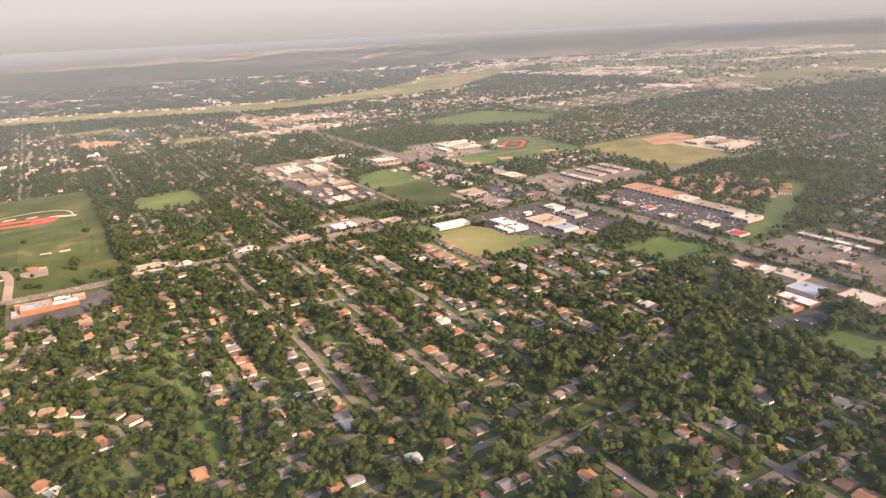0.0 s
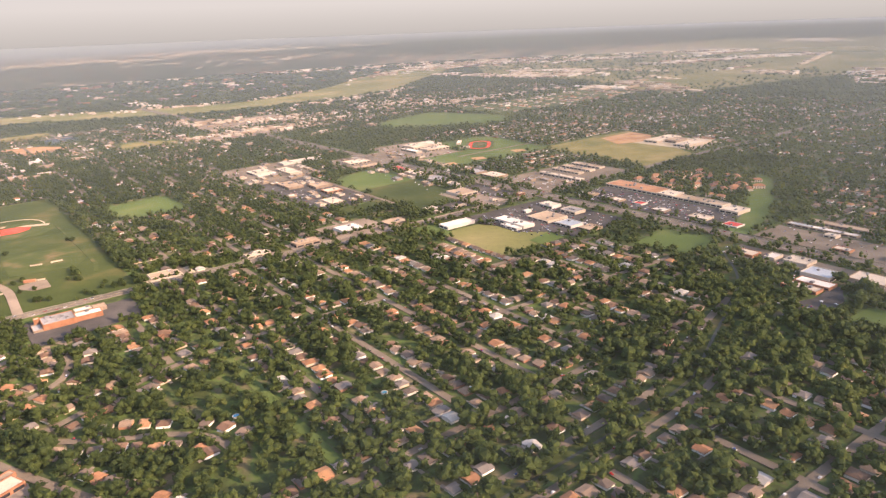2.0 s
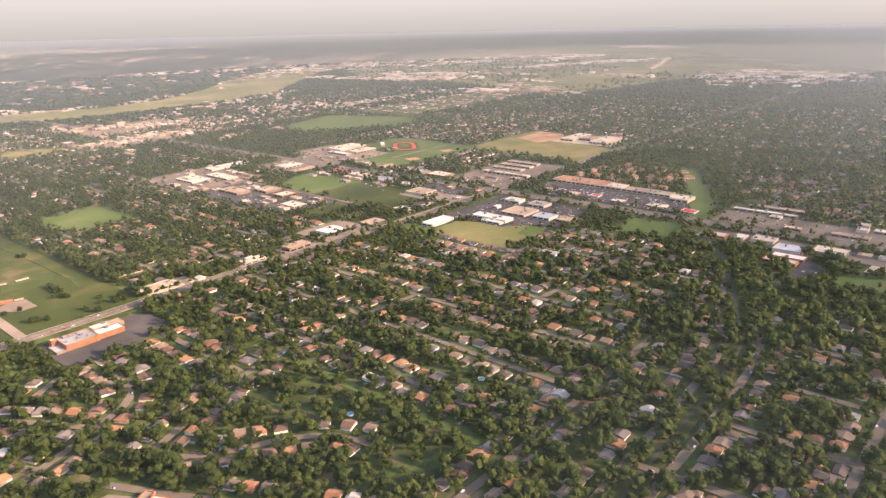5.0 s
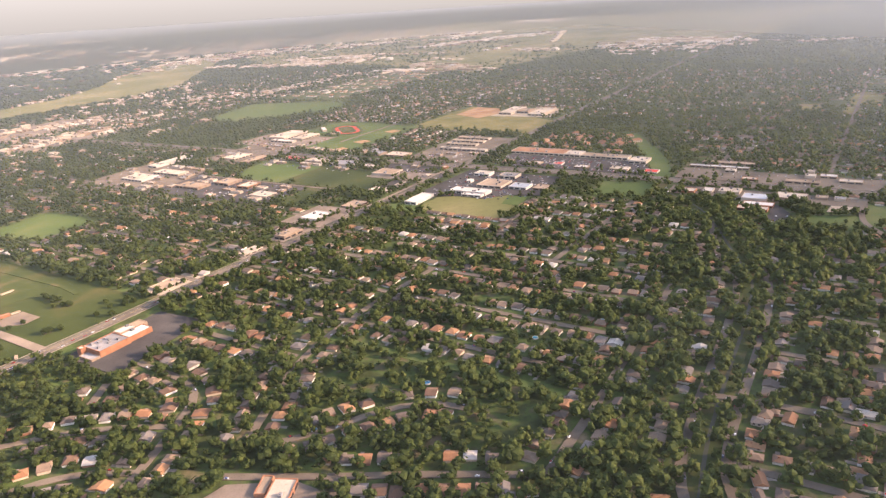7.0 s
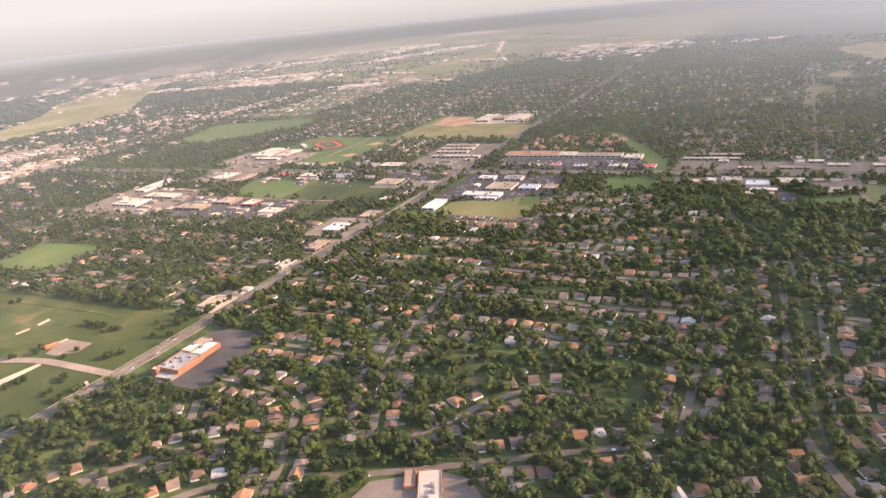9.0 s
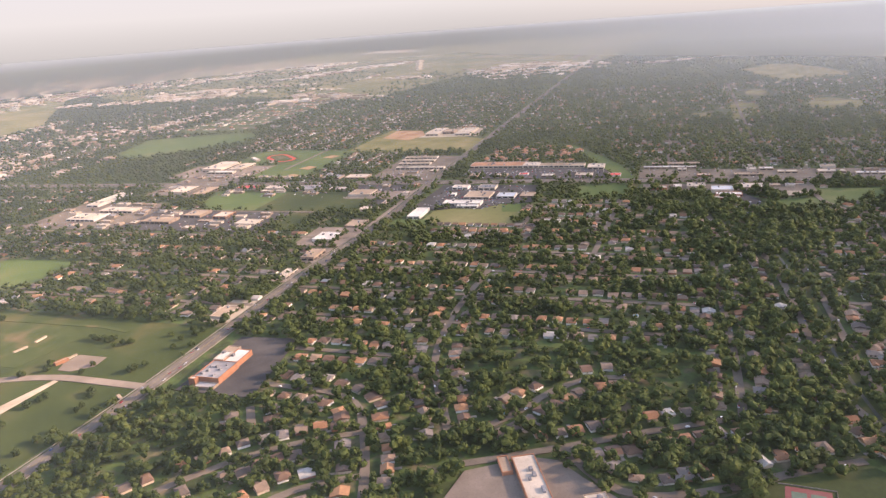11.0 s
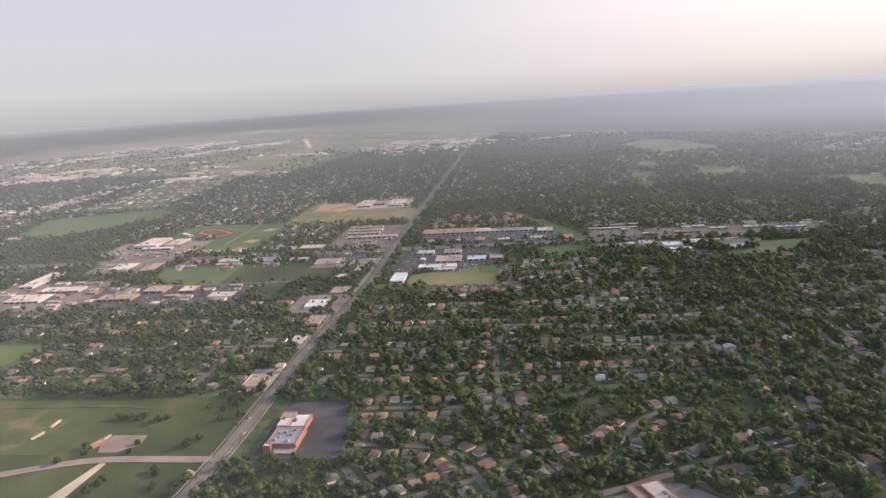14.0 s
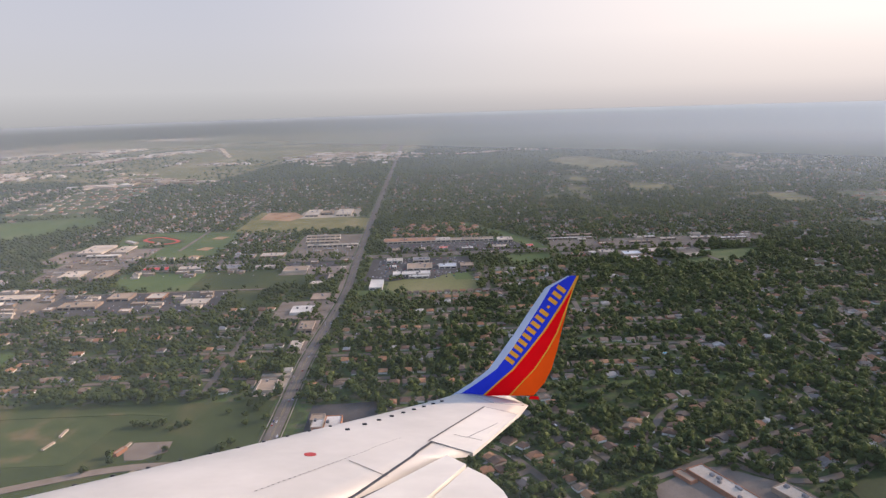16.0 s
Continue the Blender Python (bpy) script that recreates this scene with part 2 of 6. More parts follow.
def smooth_line(pts, step=6.0):
    """A polyline, rounded and cut into short steps."""
    p = np.array(pts, float)
    for _ in range(3 if len(p) > 2 else 0):
        a, b = 0.75 * p[:-1] + 0.25 * p[1:], 0.25 * p[:-1] + 0.75 * p[1:]
        p = np.concatenate([p[:1], np.stack([a, b], 1).reshape(-1, 2), p[-1:]])
    d = np.r_[0, np.cumsum(np.linalg.norm(np.diff(p, axis=0), axis=1))]
    s = np.linspace(0, d[-1], max(2, int(d[-1] / step) + 1))
    return np.stack([np.interp(s, d, p[:, 0]), np.interp(s, d, p[:, 1])], 1)


def ribbon(line, width, z, shift=0.0, thick=0.25):
    """A strip of that width along a line, with its two edges turned down."""
    t = np.gradient(line, axis=0)
    t /= np.linalg.norm(t, axis=1)[:, None]
    nrm = np.stack([-t[:, 1], t[:, 0]], 1)
    rows = [(shift - width / 2, z - thick), (shift - width / 2, z), (shift + width / 2, z), (shift + width / 2, z - thick)]
    V = np.concatenate([np.c_[line + nrm * o, np.full(len(line), h)] for o, h in rows])
    k = len(line)
    i = np.arange(k - 1)
    return V, np.concatenate([np.stack([a * k + i, a * k + i + 1, (a + 1) * k + i + 1, (a + 1) * k + i], 1)[:, ::-1] for a in range(3)])


def patch(pts, z, thick=0.2):
    """A low slab with the given outline (counter-clockwise or not), as triangles."""
    p = np.array(pts, float)
    if np.sum(p[:, 0] * np.roll(p[:, 1], -1) - p[:, 1] * np.roll(p[:, 0], -1)) < 0:
        p = p[::-1]
    n = len(p)
    bm = bmesh.new()
    top = [bm.verts.new((*q, z)) for q in p]
    low = [bm.verts.new((*q, z - thick)) for q in p]
    bm.faces.new(top)
    for i in range(n):
        bm.faces.new((top[i - 1], low[i - 1], low[i], top[i]))
    bmesh.ops.triangulate(bm, faces=bm.faces)
    if np.ptp(p, axis=0).max() > 700:
        for _ in range(6):
            long = [e for e in bm.edges if e.calc_length() > 130]
            if long:
                bmesh.ops.subdivide_edges(bm, edges=long, cuts=1)
                bmesh.ops.triangulate(bm, faces=[f for f in bm.faces if len(f.verts) > 3])
    bm.verts.index_update()
    V = [tuple(v.co) for v in bm.verts]
    F = [[v.index for v in f.verts] for f in bm.faces]
    bm.free()
    return V, F


def rect(u0, u1, v0, v1):
    return [(u0, v0), (u1, v0), (u1, v1), (u0, v1)]


# ---- the plan: which ground is taken ----
U0, V0, CELL = -800.0, -1000.0, 2.0
NU, NV = 1700, 1450
taken = np.zeros((NU, NV), bool)           # no tree, no house
GU, GV = np.meshgrid(U0 + CELL * (np.arange(NU) + 0.5), V0 + CELL * (np.arange(NV) + 0.5), indexing="ij")


def inside(pts, u, v):
    p = np.array(pts, float)
    hit = np.zeros(np.shape(u), bool)
    for (x0, y0), (x1, y1) in zip(p, np.roll(p, -1, 0)):
        if y0 != y1:
            hit ^= ((y0 > v) != (y1 > v)) & (u < (x1 - x0) * (v - y0) / (y1 - y0) + x0)
    return hit


def take(pts, grid=None, value=True):
    p = np.array(pts, float)
    i0, i1 = np.clip(((p[:, 0].min() - U0) / CELL - 1, (p[:, 0].max() - U0) / CELL + 2), 0, NU).astype(int)
    j0, j1 = np.clip(((p[:, 1].min() - V0) / CELL - 1, (p[:, 1].max() - V0) / CELL + 2), 0, NV).astype(int)
    g = taken if grid is None else grid
    block = g[i0:i1, j0:j1]
    block[inside(p, GU[i0:i1, j0:j1], GV[i0:i1, j0:j1])] = value


def take_line(line, width):
    for a, b in zip(line[:-1], line[1:]):
        d = (b - a) / max(1e-6, np.linalg.norm(b - a))
        nn = np.array((-d[1], d[0])) * width / 2
        a2, b2 = a - d, b + d
        take([a2 - nn, b2 - nn, b2 + nn, a2 + nn])


def at(grid, u, v):
    i = np.clip(((np.asarray(u) - U0) / CELL).astype(int), 0, NU - 1)
    j = np.clip(((np.asarray(v) - V0) / CELL).astype(int), 0, NV - 1)
    return grid[i, j]


# ---- ground ----
HUB, NEAR, EYE_LEVEL = np.array((-90.0, 200.0)), 2200.0, 151.0
FALL, FALL_WAY = 0.0262, np.array((math.cos(radians(25)), math.sin(radians(25))))   # the far plain falls gently that way


def draw_in(V):
    """World points of the far plain, drawn in to the 4.4 km that the view reaches: beyond NEAR the land rises towards eye level, less the
    drop of the round earth."""
    V = np.array(V, float)
    d = np.linalg.norm(V[:, :2] - HUB, axis=1)
    far = d > NEAR
    q = d[far]
    r = NEAR * (2 - NEAR / q)
    V[far, :2] = HUB + (V[far, :2] - HUB) * (r / q)[:, None]
    V[far, 2] = (V[far, 2] - q * q / 5.3e6) * r / q + (EYE_LEVEL - FALL * ((V[far, :2] - HUB) @ FALL_WAY)) * (r / NEAR - 1) ** 2
    return V


def plain_rings(height):
    """A level sheet over the whole plain, in rings round the hub."""
    rings = np.r_[np.linspace(60, NEAR, 16), NEAR / (1 - np.linspace(0.03, 0.915, 40))]
    t = np.linspace(0, 2 * math.pi, 145)[:-1]
    V = np.concatenate([[(*HUB, height)]] + [np.c_[HUB[0] + q * np.cos(t), HUB[1] + q * np.sin(t), np.full(144, height)] for q in rings])
    k = np.arange(144)
    F = [np.stack([0 * k, 1 + k, 1 + (k + 1) % 144, 1 + (k + 1) % 144], 1)]
    quads = np.concatenate([np.stack([1 + 144 * r + k, 1 + 144 * (r + 1) + k, 1 + 144 * (r + 1) + (k + 1) % 144, 1 + 144 * r + (k + 1) % 144], 1) for r in range(len(rings) - 1)])
    F = np.concatenate([F[0][:, :3], quads[:, [0, 1, 2]], quads[:, [0, 2, 3]]])
    return draw_in(V), F


ob = new("ground", mesh_of("ground", *plain_rings(0.0), [M_ground]))
tagged(ob, "green and brown suburban ground reaching the horizon", "ground", "", "structure")


FIELDS = []


def field(name, pts, mat, label, category, z=0.1, keep=True):
    if keep:
        take(pts)
    FIELDS.append(name)
    V, F = patch(pts, z + 0.004 * len(FIELDS))
    return put(name, V, F, mat, label, category, "structure")


PARK = [(-800, 48), (-640, 36), (-560, 30.5), (-483, 24), (-400, 18), (-338, 18), (-335, 120), (-338, 352), (-560, 352), (-800, 330)]
POND = [(-276, 816), (-254, 864), (-224, 858), (-228, 790), (-268, 772)]
BARE = [(-340, 784), (-284, 766), (-246, 708), (-314, 684)]
field("park_lawn", PARK, M_lawn, "green mown lawn of a sports park", "lawn")
field("infield", [(-440, 216), (-366, 206), (-352, 225), (-350, 262), (-440, 275)], M_worn, "worn dry grass of a ball field", "field", 0.2)
field("ball_diamond", [(-430, 234), (-380, 228), (-370, 234), (-368, 242), (-378, 250), (-430, 257)], M_clay, "red clay ball diamond in a park", "ball field", 0.3)
field("diamond_grass", [(-431, 240), (-392, 236), (-389, 240), (-393, 245), (-431, 249)], M_lawn, "green infield inside a red diamond", "ball field", 0.36)
field("pale_apron", [(-377, 252), (-366, 243), (-355, 238), (-353, 244), (-370, 252)], M_gravel, "pale sandy apron of a ball field", "field", 0.3)
field("outfield", [(-400, 100), (-360, 92), (-350, 110), (-352, 150), (-400, 160)], M_worn, "worn dry grass of a second ball field", "field", 0.2)
field("park_track", [(-352.5, 70), (-350, 69), (-346, 90), (-347, 140), (-349, 200), (-350.5, 257), (-351.5, 257), (-350.5, 200), (-349, 140), (-349, 90)], M_worn, "bare earth arc in the park lawn", "path", 0.3)
field("gravel_lot", [(-381, 76), (-381, 58), (-391, 57), (-398, 66), (-398, 74), (-391, 77)], M_road, "worn brown parking lot in the park", "parking lot", 0.3)
field("dirt_track", [(-408, 64), (-407, 67), (-437, 74), (-470, 80), (-470, 71), (-443, 67)], M_gravel, "pale bare dirt strip beside the park drive", "path", 0.3)
field("meadow", [(-306, 204), (-250, 200), (-245, 222), (-246, 272), (-300, 266)], M_crop, "small mown meadow among houses", "meadow")
field("crop_field", [(-104, 37), (-43, 52), (-40, 140), (-104, 140)], M_lawn, "dark green crop field beside the main road", "field", 0.15)
field("pasture", [(-104, 140), (-40, 140), (-40, 220), (-78, 210), (-104, 190)], M_crop, "lighter green field beside shops", "field", 0.15)
field("lawn", [(-160, 72), (-112, 72), (-110, 96), (-156, 90)], M_lawn, "lawn beside a church", "lawn")
field("vacant_lot", [(-136, -60), (-134, -36), (-125, -30), (-99, -31), (-91, -46), (-92, -68), (-75, -84), (-99, -89), (-101, -105), (-124, -108), (-135, -100)], M_prairie, "tan dry vacant lot beside new houses", "field")
field("grass_alley", rect(-334.5, -329.5, -238, -92), M_crop, "open grass strip between two rows of gardens", "lawn", 0.12)
field("green_lot", [(-99, -89), (-99, -105), (-76, -100), (-75, -84)], M_crop, "bright green lot beside a row of houses", "field")
field("corner_lawn", [(-146, -7), (-137, -38), (-125, -34), (-124, -12), (-110, -7)], M_crop, "mown verge lawn beside the main road", "lawn", 0.15)
field("school_field", [(10, 156), (75, 152), (165, 158), (166, 205), (86, 222), (56, 232), (12, 222)], M_crop, "green playing field of a school", "field")
field("track_field", [(92, 200), (118, 178), (168, 200), (172, 275), (150, 292), (92, 282)], M_crop, "grass inside and round a running track", "field", 0.15)
field("school_meadow", [(150, -2), (228, 4), (310, 166), (168, 168), (156, 147)], M_dry, "yellow-green meadow beside a school", "field")
field("schoolyard", [(246, 104), (306, 106), (312, 26), (250, 24)], M_gravel, "pale paved yard round a school", "yard", 0.15)
field("earthworks", [(228, 112), (262, 100), (300, 116), (305, 155), (248, 156)], M_earth, "orange bare earth beside a school", "field", 0.2)
field("golf_park", [(136, 455), (190, 400), (255, 362), (310, 385), (315, 430), (275, 556), (142, 516)], M_crop, "wide green park among houses", "park")
field("levee", [(-1500, 1320), (-441, 1200), (-237, 1110), (-20, 960), (140, 925), (300, 930), (450, 950), (650, 1120), (930, 1345), (1260, 1420), (1260, 1560), (870, 1520), (600, 1360), (420, 1190), (270, 1095), (120, 1070), (20, 1120), (-228, 1270), (-446, 1390), (-1500, 1520)], M_prairie, "broad olive grass floodway with low banks", "field")
field("airfield", [(1110, 260), (1290, -30), (1420, -70), (1560, -30), (1750, -110), (1980, -60), (2250, -190), (2700, -120), (3200, 600), (2600, 1400), (1650, 1000)], M_prairie, "flat tan grass of an airfield", "field")
field("industrial_ground", [(660, 360), (830, 330), (1110, 260), (1650, 1000), (2600, 1400), (2600, 2500), (1300, 2300), (900, 1700), (1000, 1330), (770, 1000), (800, 700)], M_prairie, "olive open ground between warehouses", "ground", 0.1, False)
field("far_field", [(690, -385), (910, -330), (1000, -395), (985, -440), (800, -512), (740, -490)], M_dry, "large yellow-green field beyond the woods", "field")
field("pond", POND, M_pond, "small blue-grey pond beside the floodway", "pond", 0.2)
field("bare_field", BARE, M_earth, "orange bare earth building site beside a pond", "field", 0.2)
field("glade", [(60, -560), (90, -535), (110, -545), (80, -580)], M_lawn, "small clearing in the woods", "field")
field("clearing", [(300, -500), (345, -500), (330, -600), (290, -590)], M_dry, "pale clearing in the woods", "field")
field("canal_lawn", [(-54, -144), (-14, -140), (-12, -184), (-50, -182)], M_crop, "lawn beside a drainage canal", "lawn")
field("clinic_lawn", [(-58, -298), (-50, -330), (-22, -328), (-20, -385), (-50, -372), (-82, -322), (-80, -297)], M_crop, "lawn beside shops on the cross road", "lawn")
field("dirt_court", [(-46, -307), (-24, -309), (-20, -324), (-42, -326)], M_gravel, "bare tan court on a lawn", "court", 0.25)
for k, (u0, v0, ru, rv) in enumerate([(560, -330, 60, 30), (430, -420, 50, 40), (640, -640, 60, 25), (880, -760, 80, 30), (520, -770, 60, 24), (1150, -600, 120, 50), (1500, -300, 200, 90), (1450, -900, 180, 60), (2100, -500, 250, 110), (-170, 640, 40, 30), (420, 640, 40, 26), (-300, 900, 60, 35), (1900, -900, 200, 60), (430, -308, 45, 22), (545, -350, 45, 16), (275, -565, 55, 26), (1180, -580, 110, 50), (363, -252, 26, 12), (396, -277, 30, 10), (345, -298, 24, 12), (440, -177, 22, 10), (575, -335, 34, 14), (640, -372, 30, 16)]):
    pts = [(u0 + ru * math.cos(t) * (1 + 0.25 * math.sin(3 * t + k)), v0 + rv * math.sin(t) * (1 + 0.2 * math.cos(2 * t + k))) for t in np.linspace(0, 2 * math.pi, 18)[:-1]]
    field("open_meadow", pts, M_dry if k % 2 else M_lawn, "open meadow among trees", "meadow")

# asphalt lots
LOTS = [("mall_lot", [(14, -162), (58, -162), (58, -20), (34, -20), (34, -40), (14, -40)], M_asphalt, "dark asphalt shopping centre parking lot"),
        ("bank_lot", [(-94, -9), (-12, -12), (-12, -104), (-70, -108), (-75, -84), (-92, -68), (-91, -46), (-97, -30)], M_asphalt, "worn parking lot among shops"),
        ("office_lot", [(-405, -3), (-347, -3), (-345, -36), (-405, -44)], M_asphalt, "dark asphalt lot round a brick office"),
        ("store_lot", rect(10, 124, 10, 76), M_street, "worn parking lot of a large store"),
        ("dark_court", [(-90, 36), (-91, 18), (-66, 18), (-64, 38)], M_asphalt, "dark asphalt court beside the main road"),
        ("corner_dark_lot", rect(-32, -12, 20, 76), M_asphalt, "dark asphalt lot beside the cross road"),
        ("corner_lot", rect(-62, -33, 12, 70), M_road, "worn parking lot at a road corner"),
        ("plaza_lot", rect(-168, -106, 98, 240), M_asphalt, "dark asphalt lot among shops"),
        ("yard_lot", rect(-170, -84, 240, 345), M_street, "concrete yard round white warehouses"),
        ("clinic_lot", [(-86, -268), (-80, -288), (-58, -286), (-40, -276), (-40, -271), (-62, -274)], M_asphalt, "striped asphalt parking lot behind a low building"),
        ("verge_lot", rect(14, 48, -420, -190), M_street, "parking lots along the cross road"),
        ("frontage_lot", rect(-31, -9, -330, -196), M_street, "parking lots before low shops"),
        ("school_lot", rect(20, 82, 225, 330), M_road, "parking lot round a school"),
        ("church_lot", [(-462, -150), (-438, -154), (-425, -176), (-425, -186), (-434, -197), (-443, -210), (-462, -218)], M_road, "worn tan lot round a flat-roofed hall"),
        ("strip_lot", rect(-60, 36, 225, 300), M_street, "concrete lots along a side road"),
        ("side_lot", rect(-196, -150, 10, 50), M_road, "worn lot beside a white shop"),
        ("corner_yard", rect(-332, -300, 16, 33), M_gravel, "tan gravel lot beside the main road"),
        ("market_lot", rect(-95, 45, 570, 640), M_road, "pale commercial lots near the floodway"),
        ("depot_lot", rect(-60, 100, 690, 800), M_road, "pale depot yards near the floodway"),
        ("side_shops_lot", rect(-268, -244, 15, 27), M_road, "narrow lot along the main road"),
        ("office_front_lot", rect(-232, -200, 13, 28), M_road, "worn lot before a brick office")]
for name, pts, mat, label in LOTS:
    field(name, pts, mat, label, "parking lot", 0.14)

take(rect(-406, -346, -4, 8))
# ---- roads ----
def road(name, pts, width, mat, label, z=0.3, step=8.0, clear=1.0, kind="road"):
    line = smooth_line(pts, step)
    take_line(line, width + clear)
    V, F = ribbon(line, width, z)
    put(name, V, F, mat, label, kind, "structure")
    return line


MAIN = [(-1200, 70), (-900, 48), (-560, 23), (-483, 16.5), (-400, 11), (-320, 11), (-280, 11), (-230, 8), (-195, 5.5), (-150, 2.5), (-95, 2), (-38, 3.5), (60, 4.5), (200, 5), (1500, 5), (3200, 5)]


def main_v(u):
    """The main road's middle: it bends a little at its west end."""
    return np.interp(u, [p[0] for p in MAIN], [p[1] for p in MAIN])


main = road("main_road", MAIN, 6.8, M_main, "straight worn four-lane main road", 0.66, 20, 4.2)
CROSS = [(20, -900), (14, -480), (8, -334), (4, -253), (4, -180), (3, -95), (-1, -30), (-2, 28), (-6, 136), (-10, 260), (-14, 420), (-40, 1300), (-80, 2600)]


def cross_u(v):
    return np.interp(v, [p[1] for p in CROSS], [p[0] for p in CROSS])


cross = road("cross_road", CROSS, 11.6, M_main, "wide worn cross road lined by shops", 0.70, 20)
for k, (line, w, off) in enumerate([(main, 0.35, 4.6), (main, 0.35, -4.6), (cross, 0.6, 6.8), (cross, 0.6, -6.8)]):
    V, F = ribbon(line, w, 0.8, off)
    put("pavement", V, F, M_concrete, "pale concrete pavement with kerb beside the road", "pavement", "structure")
V, F = ribbon(smooth_line([(u, main_v(u)) for u in range(-175, -15, 10)], 10), 3.0, 0.5, 6.8)
put("road_shoulder", V, F, M_road, "bare tan shoulder along the main road", "road shoulder", "structure")
marks = []
for line in (main[:70], cross[10:90]):
    marks += [ribbon(line, 0.09, 0.74, o, 0.02) for o in (-0.32, 0.32)]
V, F = join(marks)
put("road_marking", V, F, M_paint_yellow, "yellow double centre lines on the main roads", "road marking", "structure")
dash = [box(u - 0.7, u + 0.7, main_v(u) + o - 0.05, main_v(u) + o + 0.05, 0.66, 0.7) for u in np.arange(-520, 500, 5.0) for o in (-1.75, 1.75)]
dash += [box(cross_u(v) + o - 0.07, cross_u(v) + o + 0.07, v - 1.2, v + 1.2, 0.70, 0.74) for v in np.arange(-450, 500, 7.0) for o in (-2.7, 2.7)]
V, F = join(dash)
put("lane_marking", V, F, M_paint_white, "white dashed lane lines on the main roads", "road marking", "stuff")

STREETS = [
    [(-420, -318), (-391, -305), (-366, -291), (-330, -287), (-192, -281), (-172, -266), (-127, -252), (-95, -243)],
    [(-372, -312), (-351, -302), (-260, -300), (-187, -295), (-150, -279)],
    [(-309, -287), (-304, -332)],
    [(-383, -252), (-330, -252), (-273, -249), (-205, -247)],
    [(-437, -146), (-417, -186), (-400, -217), (-383, -252)],
    [(-475, -128), (-448, -119), (-421, -107), (-394, -92), (-392, -44)],
    [(-420, -143), (-393, -131), (-356, -114), (-296, -108), (-234, -112)],
    [(-313, 9), (-313, -247)], [(-234, 6), (-234, -245)], [(-274, 9), (-274, -112)], [(-274, -125), (-274, -245)],
    [(-355, -40), (-355, -112)], [(-359, -206), (-361, -190), (-376, -175), (-394, -166), (-412, -152)],
    [(-196, 4), (-196, -240)], [(-158, -50), (-158, -240)], [(-116, -118), (-116, -235)], [(-76, -114), (-76, -215)],
    [(-158, -112), (-60, -118)], [(-232, -172), (-60, -180)],
    [(-417, -186), (-427, -195), (-436, -204), (-440, -214), (-438, -226), (-428, -248), (-415, -268), (-405, -290)],
    [(-500, -28), (-462, -52), (-436, -78), (-421, -107)], [(-500, -75), (-462, -92), (-448, -119)], [(-430, -60), (-412, -48)],
]
for u in range(-350, -20, 44):
    STREETS.append([(u, -306 if u < -100 else -395), (u, -640)])
STREETS += [[(-420, -352), (-60, -352)], [(-350, -470), (200, -470)], [(-350, -600), (300, -600)]]
for u in (-306, -262, -218, -176):
    STREETS.append([(u, 12), (u, 200 if u < -240 else 520)])
for u in (-306, -250, -206, -162, -118, -74, -30):
    STREETS.append([(u, 345 if u > -200 else 282), (u, 500 if -110 < u < 140 else 900)])
STREETS += [[(-332, 60), (-176, 60)], [(-332, 200), (-176, 200)], [(-420, 360), (-176, 360)], [(-420, 500), (-120, 500)], [(-440, 700), (-120, 700)], [(-420, 880), (-20, 880)]]
STREETS += [[(-400, 362), (-400, 1150)], [(-355, 362), (-355, 1150)], [(-520, 362), (-520, 1200)], [(-460, 362), (-460, 1200)]]
for u in range(50, 700, 46):
    STREETS.append([(u, -470), (u, -900)])
    if u > 180:
        STREETS.append([(u, -8 if u > 240 else -140), (u, -440)])
    if u > 320:
        STREETS.append([(u, 18), (u, 330)])
    STREETS.append([(u, 570 if u < 330 else 345), (u, 860)])
STREETS += [[(6, -328), (-41, -327), (-64, -329), (-90, -345), (-110, -352)]]
STREETS += [[(84, -205), (84, -440)], [(122, -175), (122, -440)], [(158, -150), (158, -440)], [(60, -215), (330, -215)], [(60, -380), (330, -380)]]
STREETS += [[(180, 226), (330, 226)], [(175, 252), (330, 252)], [(168, 278), (330, 278)], [(165, 304), (330, 304)], [(170, 332), (300, 332)], [(70, 106), (150, 106)], [(180, 190), (320, 190)]]
STREETS += [[(60, v), (700, v)] for v in (-460, -300, -620, 200, 345, 590, 720)]
STREETS += [[(14, 62), (150, 62)], [(-108, 66), (-108, 300)], [(-176, 236), (-105, 270), (-20, 262), (0, 262)], [(0, 140), (160, 140)], [(60, 80), (60, 140)], [(100, 80), (100, 140)]]
street_lines = []
for k, pts in enumerate(STREETS):
    street_lines.append(road("street", pts, 3.7, M_street, "pale worn residential street under trees", 0.42 + 0.002 * k, 8.0, -0.7))
drive = road("park_drive", [(-405, 12), (-404.5, 40), (-404, 66), (-408, 84), (-414, 100), (-430, 140), (-445, 190)], 5.5, M_road, "pale park drive joining the main road", 0.5)
road("park_path", [(-470, 262), (-440, 268), (-416, 274), (-404, 279), (-388, 282), (-369, 277), (-360, 268), (-356, 251), (-358, 238)], 1.3, M_gravel, "pale curved path round a ball field", 0.5, 5.0, 0.0, "path")
canal = smooth_line([(-420, -308), (-372, -300), (-330, -294), (-190, -288), (-160, -273), (-100, -248), (-60, -228), (-25, -190), (8, -181), (60, -168), (110, -142), (160, -118), (240, -95)], 6)
take_line(canal, 4)
V, F = ribbon(canal, 9, 0.16)
put("canal_bank", V, F, M_worn, "grassy bank of a drainage canal between two streets", "bank", "structure")
V, F = ribbon(canal[:70], 1.5, 0.2)
put("canal_water", V, F, M_water, "narrow dark water of a drainage canal", "water", "structure")
